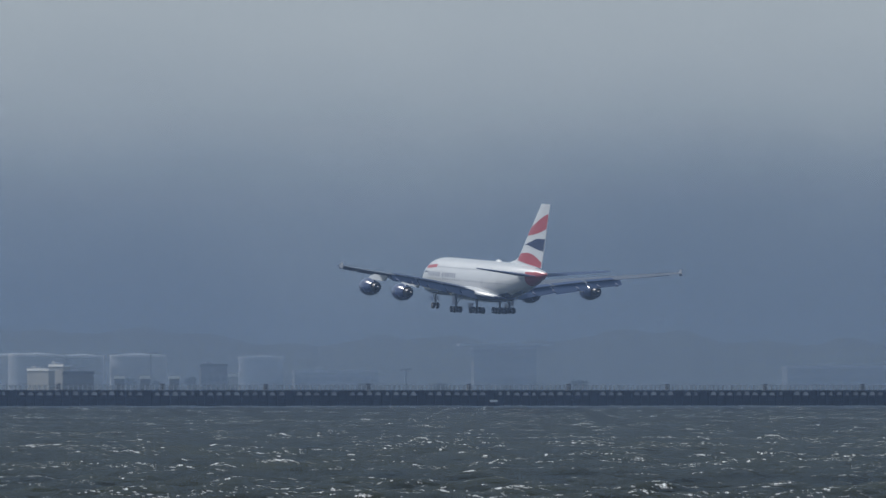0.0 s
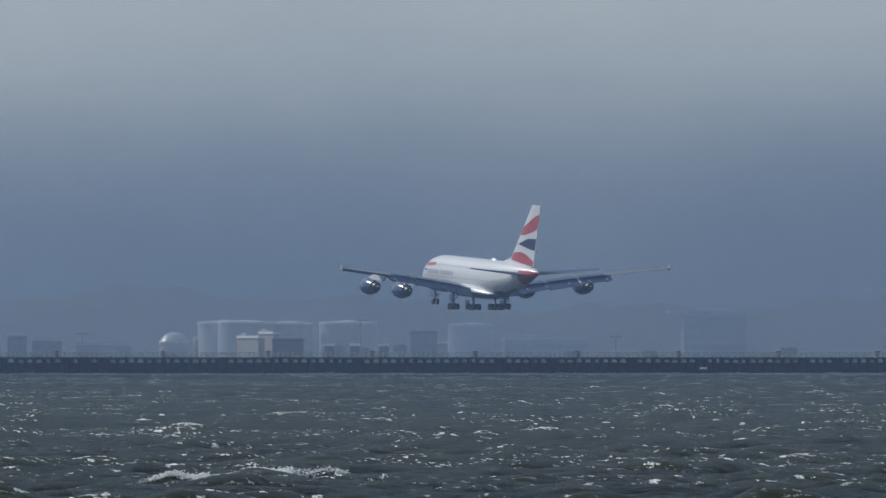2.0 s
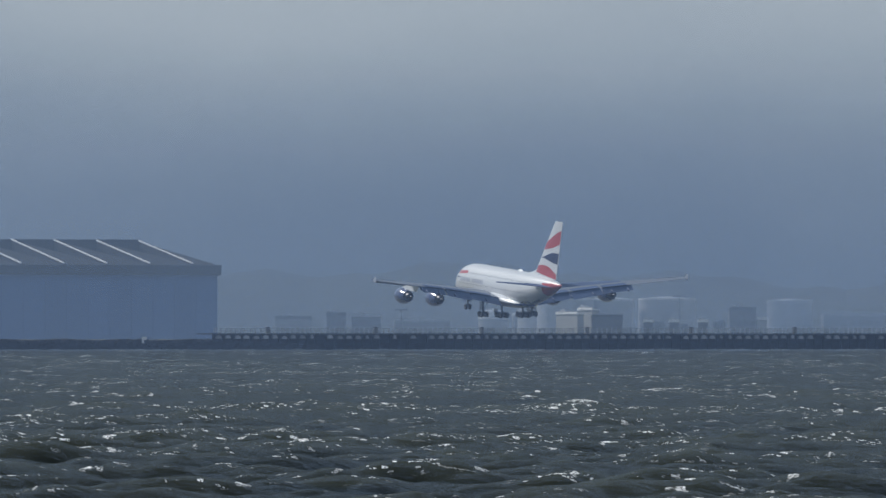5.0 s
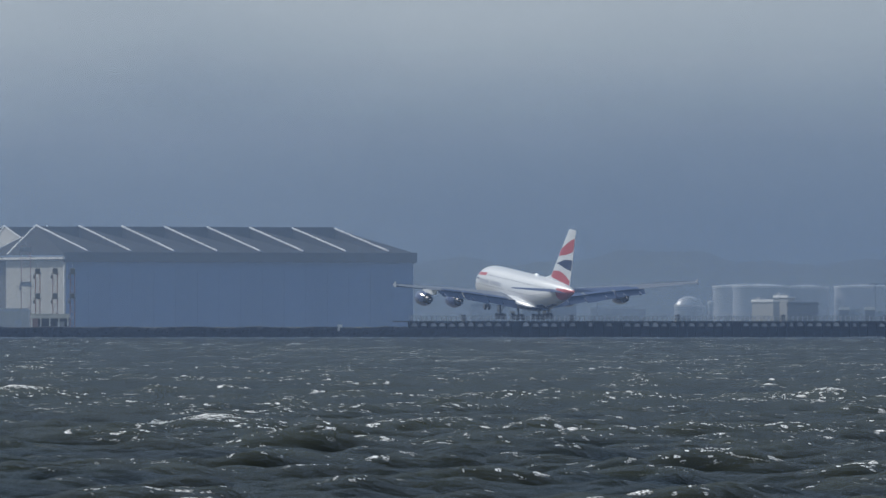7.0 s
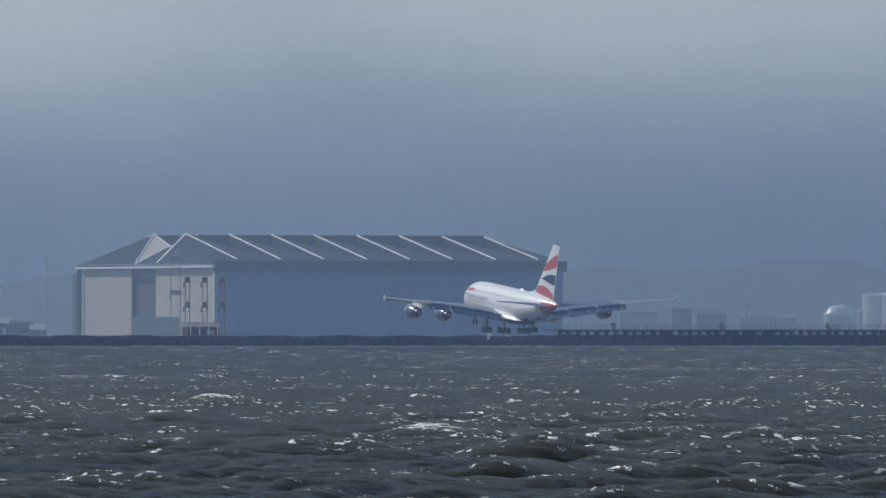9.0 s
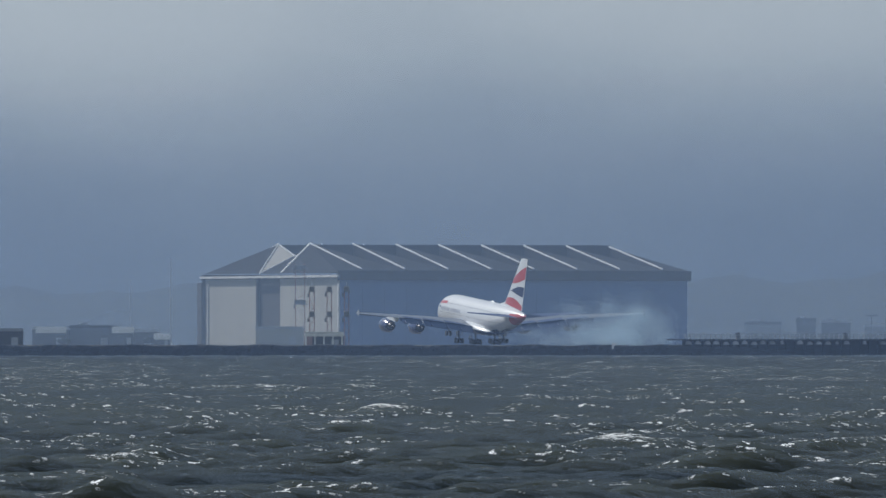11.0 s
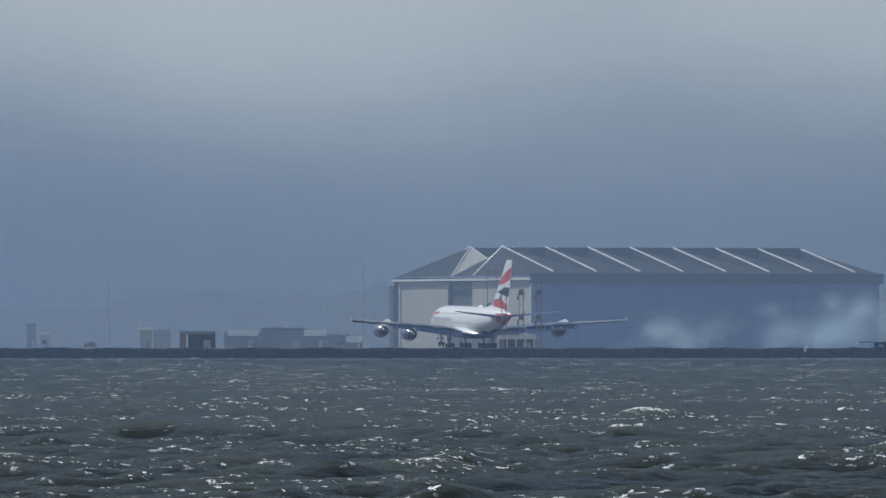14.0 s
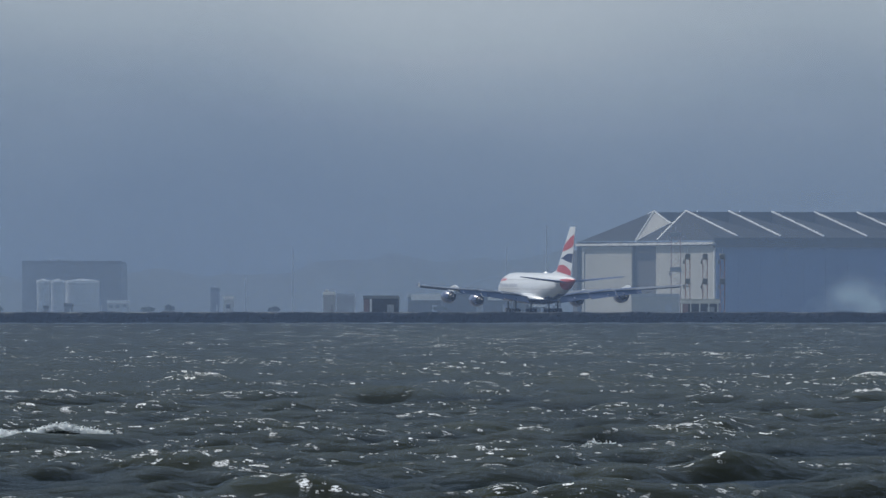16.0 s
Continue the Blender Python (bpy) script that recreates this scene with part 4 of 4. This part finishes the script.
    wave("red_band", RED, lambda u: 0.60 + 0.25 * math.sin(u * 1.45) ** 0.9, lambda u: 0.49 + 0.04 * u + 0.09 * u * u, 0.03, 0.98)
    wave("blue_band", FLAGBLUE, lambda u: 0.355 + 0.10 * min(1, (u - 0.12) * 2.2), lambda u: 0.345 - 0.09 * max(0, (u - 0.25)) * 1.4 + 0.06 * max(0, u - 0.8), 0.12, 0.98)
    wave("red_band", RED, lambda u: 0.195 + 0.05 * math.sin(u * 3.1) - 0.12 * u * u, lambda u: 0.10 - 0.10 * u, 0.06, 0.98)
    # ribbon by the cockpit, lettering as plain bars, window rows
    for side in (-1, 1):
        def skin(a, z, lift=0.03):
            i = np.array([s[0] for s in st])
            w, zb, zt = (float(np.interp(a, i, [s[k] for s in st])) for k in (1, 2, 3))
            s = max(-0.99, min(0.99, (z - (zb + zt) / 2) / ((zt - zb) / 2)))
            return (side * (w * (1 - s * s) ** 0.46 + lift), NOSE - a, z)

        def strip(name, a0, a1, z0, z1, mat, steps=8, slope=0.0):
            bm = bmesh.new()
            rows = []
            for i in range(steps + 1):
                f = i / steps
                rows.append([bm.verts.new(skin(a0 + (a1 - a0) * f, z + slope * f)) for z in (z0, (z0 + z1) / 2, z1)])
            for p, q in zip(rows, rows[1:]):
                for j in range(2):
                    bm.faces.new((p[j], p[j + 1], q[j + 1], q[j]))
            part(name, bm, mat, o, smooth=True)

        strip("red_ribbon", 7.5, 14.0, 8.35, 9.05, RED, 8, 0.35)
        strip("blue_ribbon", 6.2, 9.0, 7.35, 7.7, FLAGBLUE, 6, 0.1)
        x = 9.5
        for wlen in (0.9, 0.9, 0.4, 0.9, 0.4, 0.9, 0.9):
            strip("letter_bar", x, x + wlen, 6.75, 7.75, LETTER, 2)
            x += wlen + 0.35
        x += 0.9
        for wlen in (0.9, 0.4, 0.9, 1.2, 0.9, 0.9, 0.8):
            strip("letter_bar", x, x + wlen, 6.75, 7.75, LETTER, 2)
            x += wlen + 0.35
        for z, a0, a1 in ((8.75, 15.0, 58.0), (6.15, 9.0, 58.0)):
            a = a0
            while a < a1:
                if not (z < 7 and 30 < a < 32):
                    strip("cabin_window", a, a + 0.26, z, z + 0.30, CABIN, 1)
                a += 1.05
        for a, z in ((7.8, 5.0), (19, 4.9), (42, 4.9), (51, 5.4), (17.5, 7.9), (46, 7.9)):
            strip("door_line", a, a + 0.12, z, z + 1.9, LETTER, 1)
        strip("cockpit_window", 2.2, 4.2, 6.2, 6.75, GLASS, 4, 0.25)
    part("satcom_dome", loft([[(0.55 * r * math.cos(math.tau * k / 12), NOSE - 43 - a, 10.85 + 0.55 * r * max(0, math.sin(math.tau * k / 12))) for k in range(12)] for a, r in ((-1.6, 0.1), (-0.8, 0.8), (0, 1), (0.9, 0.8), (1.8, 0.1))]), WHITE, o, smooth=True)
    part("tail_light", spun([(0.2, 0.05), (0, 0.14), (-0.15, 0.02)], 10, (0, NOSE - 71.6, 8.92)), ALLOY, o)

    # landing gear
    wheel = spun([(-0.26, 0.45), (-0.26, 0.62), (-0.18, 0.70), (0.18, 0.70), (0.26, 0.62), (0.26, 0.45)], 20)
    bmesh.ops.rotate(wheel, verts=wheel.verts, matrix=Euler((0, 0, math.pi / 2)).to_matrix())
    wheel = to_mesh("tyre", wheel, TYRE)
    rim = spun([(-0.2, 0.05), (-0.28, 0.3), (-0.2, 0.46), (0.2, 0.46), (0.28, 0.3), (0.2, 0.05)], 16)
    bmesh.ops.rotate(rim, verts=rim.verts, matrix=Euler((0, 0, math.pi / 2)).to_matrix())
    rim = to_mesh("rim", rim, ALLOY)
    for x, a, axles, track, top in ((0, 5.6, (0,), 0.52, 3.6), (-6.2, 34.2, (-0.85, 0.85), 0.68, 5.0), (6.2, 34.2, (-0.85, 0.85), 0.68, 5.0),
                                    (-2.65, 37.6, (-1.7, 0, 1.7), 0.78, 3.2), (2.65, 37.6, (-1.7, 0, 1.7), 0.78, 3.2)):
        g = base("landing_gear", pose(x, NOSE - a, -0.6), "", "")
        g.parent = o
        part("strut", tube((0, 0, 0.7), (0, 0, top), 0.2, 10), STRUT, g)
        part("oleo", tube((0, 0, 0.7), (0, 0, 1.6), 0.13, 8), ALLOY, g)
        part("drag_brace", tube((0, 0.1, 1.5), (0, 1.9 if x == 0 else 1.5, top), 0.09, 6), STRUT, g)
        if abs(x) > 3:
            part("side_brace", tube((0, 0, 1.7), (-math.copysign(1.9, x), 0, top - 0.5), 0.09, 6), STRUT, g)
            part("gear_door", box(0.08, 1.9, 1.9, math.copysign(0.55, x), 0, 2.6, 0.02), NAVY, g)
        elif x == 0:
            for s in (-1, 1):
                part("gear_door", box(0.06, 1.7, 0.9, s * 0.75, 0.6, 2.25, 0.02), NAVY, g)
        else:
            part("gear_door", box(0.08, 2.8, 1.0, math.copysign(1.5, x), 0, 1.75, 0.02), NAVY, g)
        if len(axles) > 1:
            part("bogie_beam", box(0.24, axles[-1] - axles[0] + 0.5, 0.26, 0, 0, 0.72, 0.04), STRUT, g)
        for y in axles:
            part("axle", tube((-track, y, 0.7), (track, y, 0.7), 0.09, 8), STRUT, g)
            for s in (-1, 1):
                w = part("wheel", wheel, None, g)
                w.location = (s * track, y, 0.7)
                w2 = part("rim", rim, None, g)
                w2.location = (s * track, y, 0.7)
    return o


PLANE = build_airliner()
RUN = Vector((-0.32377, 0.94614, 0))
START = Vector((167.31, 3012.91, 0))


def along(s, z, off=0.0):
    p = START + RUN * s + Vector((RUN.y, -RUN.x, 0)) * off
    return Vector((p.x, p.y, z))


# ---- tyre smoke: loose clouds of fine flecks that drift over the runway ----
def build_smoke(sx, sy, sz, count, seed, label="bluish-white tyre smoke drifting over the runway"):
    rnd = np.random.RandomState(seed)
    lumps = rnd.normal(size=(14, 3)) * 0.66
    pick = rnd.randint(0, 14, count)
    ball = rnd.normal(size=(count, 3))
    c = lumps[pick] + 0.95 * ball * (0.30 + 0.34 * rnd.rand(14))[pick][:, None]
    c *= np.array([sx, sy, sz]) / 2.6
    tri = rnd.normal(size=(count, 3, 3)) * 0.027
    v = (c[:, None, :] + tri).reshape(-1, 3)
    me = bpy.data.meshes.new("smoke")
    me.vertices.add(len(v))
    me.vertices.foreach_set("co", v.ravel())
    me.loops.add(len(v))
    me.loops.foreach_set("vertex_index", np.arange(len(v), dtype=np.int32))
    me.polygons.add(count)
    me.polygons.foreach_set("loop_start", np.arange(0, len(v), 3, dtype=np.int32))
    me.update()
    me.materials.append(SMOKE)
    return tagged(new("smoke", me), label, "smoke", kind="stuff")


# start time, place along the runway, offset, size, flecks, drift, time of sinking back
PUFFS = [(8.8, 571.0, 0, 14, 12, 14.0, 190000, (2.8, -0.2, 0.85), 0), (8.9, 588.0, 0, 18, 12, 11.0, 220000, (1.9, -0.2, 0.5), 0), (9.0, 610.0, -1, 18, 14, 9.0, 130000, (0.6, -0.2, 0.25), 0),
         (9.9, 645.0, 0, 18, 14, 7.0, 50000, (0.5, -0.2, 0.1), 12.5), (10.6, 690.0, 0, 17, 14, 11.0, 90000, (0.5, -0.2, 0.6), 0), (10.9, 716.0, 0, 15, 14, 10.0, 100000, (0.5, -0.2, 0.5), 0),
         (11.2, 746.0, 0, 14, 12, 7.5, 65000, (0.5, -0.2, 0.1), 12.9), (11.5, 774.0, 0, 13, 12, 10.0, 125000, (0.5, -0.2, 0.1), 12.9)]
SMOKES = [build_smoke(puff[3], puff[4], puff[5], puff[6], 30 + i) for i, puff in enumerate(PUFFS)]


# ---- breaking waves: a steep swell of water with foam that spills down its front ----
def build_crest(length, height, count, seed):
    rnd = random.Random(seed)
    phase = [rnd.uniform(0, math.tau) for _ in range(4)]

    def rise(x):
        u = 2 * x / length
        lump = 1 + 0.16 * math.sin(5.0 * u + phase[0]) + 0.10 * math.sin(11 * u + phase[1]) + 0.06 * math.sin(23 * u + phase[2])
        return max(0.04, height * max(0.0, 1 - u * u) ** 0.8 * lump)

    o = base("breaking_wave", pose(0, 0, -4), "breaking olive wave with white spilling foam", "wave", kind="stuff")
    rings = []
    for i in range(61):
        x = length * (i / 60 - 0.5)
        h = rise(x)
        bend = 0.25 * math.sin(2.2 * x / length + phase[3])
        rings.append([(x, bend + y, z * h - 0.45) for y, z in ((-3.2, -0.2), (-2.0, 0.2), (-1.1, 0.62), (-0.5, 1.12), (-0.15, 1.4), (0.15, 1.42), (0.6, 1.25), (1.6, 0.75), (3.2, -0.2))])
    part("swell", loft(rings), WATER, o, "olive grey swell", True)
    vs, fs = [], []
    gaps = [(rnd.uniform(-0.5, 0.5) * length, rnd.uniform(0.03, 0.08) * length) for _ in range(5)]
    for k in range(count):
        x = max(-0.49, min(0.49, rnd.gauss(0, 0.24))) * length
        if any(abs(x - g) < w for g, w in gaps) and rnd.random() < 0.75:
            continue
        h = rise(x)
        bend = 0.25 * math.sin(2.2 * x / length + phase[3])
        f = rnd.random() ** 2.2 * (0.55 + 0.45 * math.sin(9 * x / length + phase[1]))
        p = Vector((x, bend - 0.22 - 0.95 * f + rnd.gauss(0, 0.06), h * (1.45 - 0.75 * f) - 0.45 + rnd.gauss(0, 0.035)))
        size = rnd.uniform(0.010, 0.034)
        i = len(vs)
        for c in range(3):
            vs.append(p + Vector((rnd.gauss(0, 1) * 1.5, rnd.gauss(0, 1), rnd.gauss(0, 1) * 0.8)) * size)
        fs.append((i, i + 1, i + 2))
    me = bpy.data.meshes.new("spray")
    me.from_pydata(vs, [], fs)
    me.materials.append(FOAM)
    part("spray", me, None, o, "white spilling foam")
    return o


# length, height, flecks of foam, then seconds and place as it wells up, runs and subsides
CRESTS = [(7.5, 0.42, 8500, (0.1, 9.2, 370, 0.6, 9.0, 366, 4.1, 7.7, 340, 5.0, 7.4, 335)), (4.2, 0.28, 3500, (5.6, -7.7, 428, 6.3, -7.9, 423, 7.7, -8.3, 395, 8.6, -8.6, 380)),
          (3.6, 0.26, 3200, (5.8, 5.7, 356, 6.3, 5.5, 349, 6.9, 5.1, 343, 7.6, 4.8, 336)), (7.0, 0.30, 5500, (10.5, -12.0, 408, 11.2, -12.5, 402, 13.2, -15.2, 394, 14.0, -15.8, 390)),
          (9.0, 0.46, 13000, (13.5, -22.6, 346, 14.3, -23.0, 340, 16.0, -24.9, 314)), (3.2, 0.24, 2800, (14.6, -10.4, 324, 15.2, -10.6, 319, 16.0, -10.9, 312))]
WAVES = [build_crest(*crest[:3], 70 + i) for i, crest in enumerate(CRESTS)]


def motions():
    # seconds, metres along the approach, height of the wheels, pitch, bank
    rows = [(0.0, 0.5, 21.4, 2.3, 1.0, 18.2), (0.5, 32.7, 19.8, 2.35, 0.7, 18.2), (1.0, 64.8, 18.25, 2.4, 0.3, 18.2), (1.5, 96.6, 16.8, 2.45, 0.0, 18.3), (2.0, 128.7, 15.5, 2.5, -0.1, 18.3),
            (2.5, 160.4, 13.9, 2.6, -0.2, 18.3), (3.0, 191.7, 12.55, 2.75, -0.5, 18.4), (3.5, 224.3, 11.5, 2.9, -0.8, 18.4), (4.0, 255.9, 10.55, 3.1, -0.6, 18.4), (4.2, 268.7, 10.3, 3.2, -0.5, 18.4),
            (5.0, 321.0, 8.6, 3.6, -0.5, 18.5), (6.3, 405.8, 6.1, 4.3, -0.5, 18.6), (6.5, 418.8, 5.85, 4.4, -0.5, 18.6), (7.0, 451.0, 5.2, 4.6, -0.5, 18.6), (7.5, 482.4, 4.9, 4.6, -0.2, 18.7),
            (8.0, 514.3, 4.55, 4.6, 0.1, 18.8), (8.2, 527.2, 4.4, 4.5, 0.2, 18.8), (9.1, 585.0, 3.9, 4.3, 0.1, 18.9), (10.3, 661.4, 3.65, 4.0, 0.0, 18.9), (10.5, 674.3, 3.62, 4.0, 0.0, 18.9),
            (11.0, 706.0, 3.6, 4.0, 0.0, 18.9), (11.5, 737.0, 3.58, 3.9, 0.0, 18.9), (12.0, 768.0, 3.55, 3.8, 0.0, 18.9), (12.5, 798.2, 3.5, 3.4, 0.0, 18.9), (13.0, 828.5, 3.4, 2.6, 0.0, 18.9),
            (13.5, 858.6, 3.34, 1.8, 0.0, 18.9), (14.0, 888.3, 3.3, 0.8, 0.0, 18.9), (14.5, 917.0, 3.35, 0.7, 0.0, 18.9), (15.0, 946.4, 3.35, 0.7, 0.0, 18.9), (15.5, 974.5, 3.2, 0.5, 0.0, 18.9), (16.0, 1003.0, 3.05, 0.4, 0.0, 18.9)]
    walk(PLANE, [(t, pose(*along(s, z), pitch, bank, turn)) for t, s, z, pitch, bank, turn in rows])
    # spoilers stand up once the wheels are down
    for sp, (x, y, z) in SPOILERS:
        part_low, low = z - abs(x) * 0.0175, z - abs(x) * 0.0507
        walk(sp, [(0.0, pose(x, y, z)), (8.8, pose(x, y, z)), (10.4, pose(x, y, part_low)), (13.0, pose(x, y, low, -4)), (16.0, pose(x, y, low, -4))])
    # the wings sink as they stop carrying
    for wing, side in WINGS:
        walk(wing, [(t, pose(0, 0, 0, 0, side * droop)) for t, droop in ((0.0, 0.0), (8.8, 0.0), (10.4, 1.0), (11.0, 1.3), (13.0, 2.9), (16.0, 2.9))])
    for eng, (x, y, z) in ENGINES:
        walk(eng, [(t, pose(x, y, z - abs(x) * drop)) for t, drop in ((0.0, 0.0), (8.8, 0.0), (10.4, 0.0175), (16.0, 0.0175))])
    # the waves run with the wind
    walk(SEA, [(0.0, pose(-6, 12, 0.5)), (8.0, pose(2.0, -3.0, 0.5)), (16.0, pose(10.0, -18.0, 0.5))])
    # single waves steepen, break and sink back
    for ob, (length, height, n, way) in zip(WAVES, CRESTS):
        stops = [way[i:i + 3] for i in range(0, len(way), 3)]
        up = [0.74] * len(stops)
        up[0] = -1.2
        if len(stops) > 3:
            up[-1] = -1.2
        rows = [(t, pose(x, y, z)) for (t, x, y), z in zip(stops, up)]
        rows = ([(0.0, pose(stops[0][1], stops[0][2], up[0]))] if stops[0][0] > 0 else []) + rows
        if stops[-1][0] < 16.0:
            rows.append((16.0, pose(stops[-1][1], stops[-1][2], up[-1])))
        walk(ob, rows)
    # smoke wells up where the wheels touch and drifts downwind
    for ob, (t0, s, off, sx, sy, sz, n, drift, sink) in zip(SMOKES, PUFFS):
        low = along(s, -sz * 2.4, off)
        rise = along(s + 4, GROUND + sz * 0.10, off)
        drift = Vector(drift)
        rows = [(0.0, low), (t0, low), (t0 + 0.8, rise)]
        if sink:
            gone = rise + drift * (sink + 1.5 - t0)
            gone.z = -sz * 2.0
            rows += [(sink, rise + drift * (sink - 0.8 - t0)), (sink + 1.6, gone), (16.0, gone)]
        else:
            rows += [(16.0, rise + drift * (15.2 - t0))]
        walk(ob, [(t, pose(*p)) for t, p in rows])


motions()
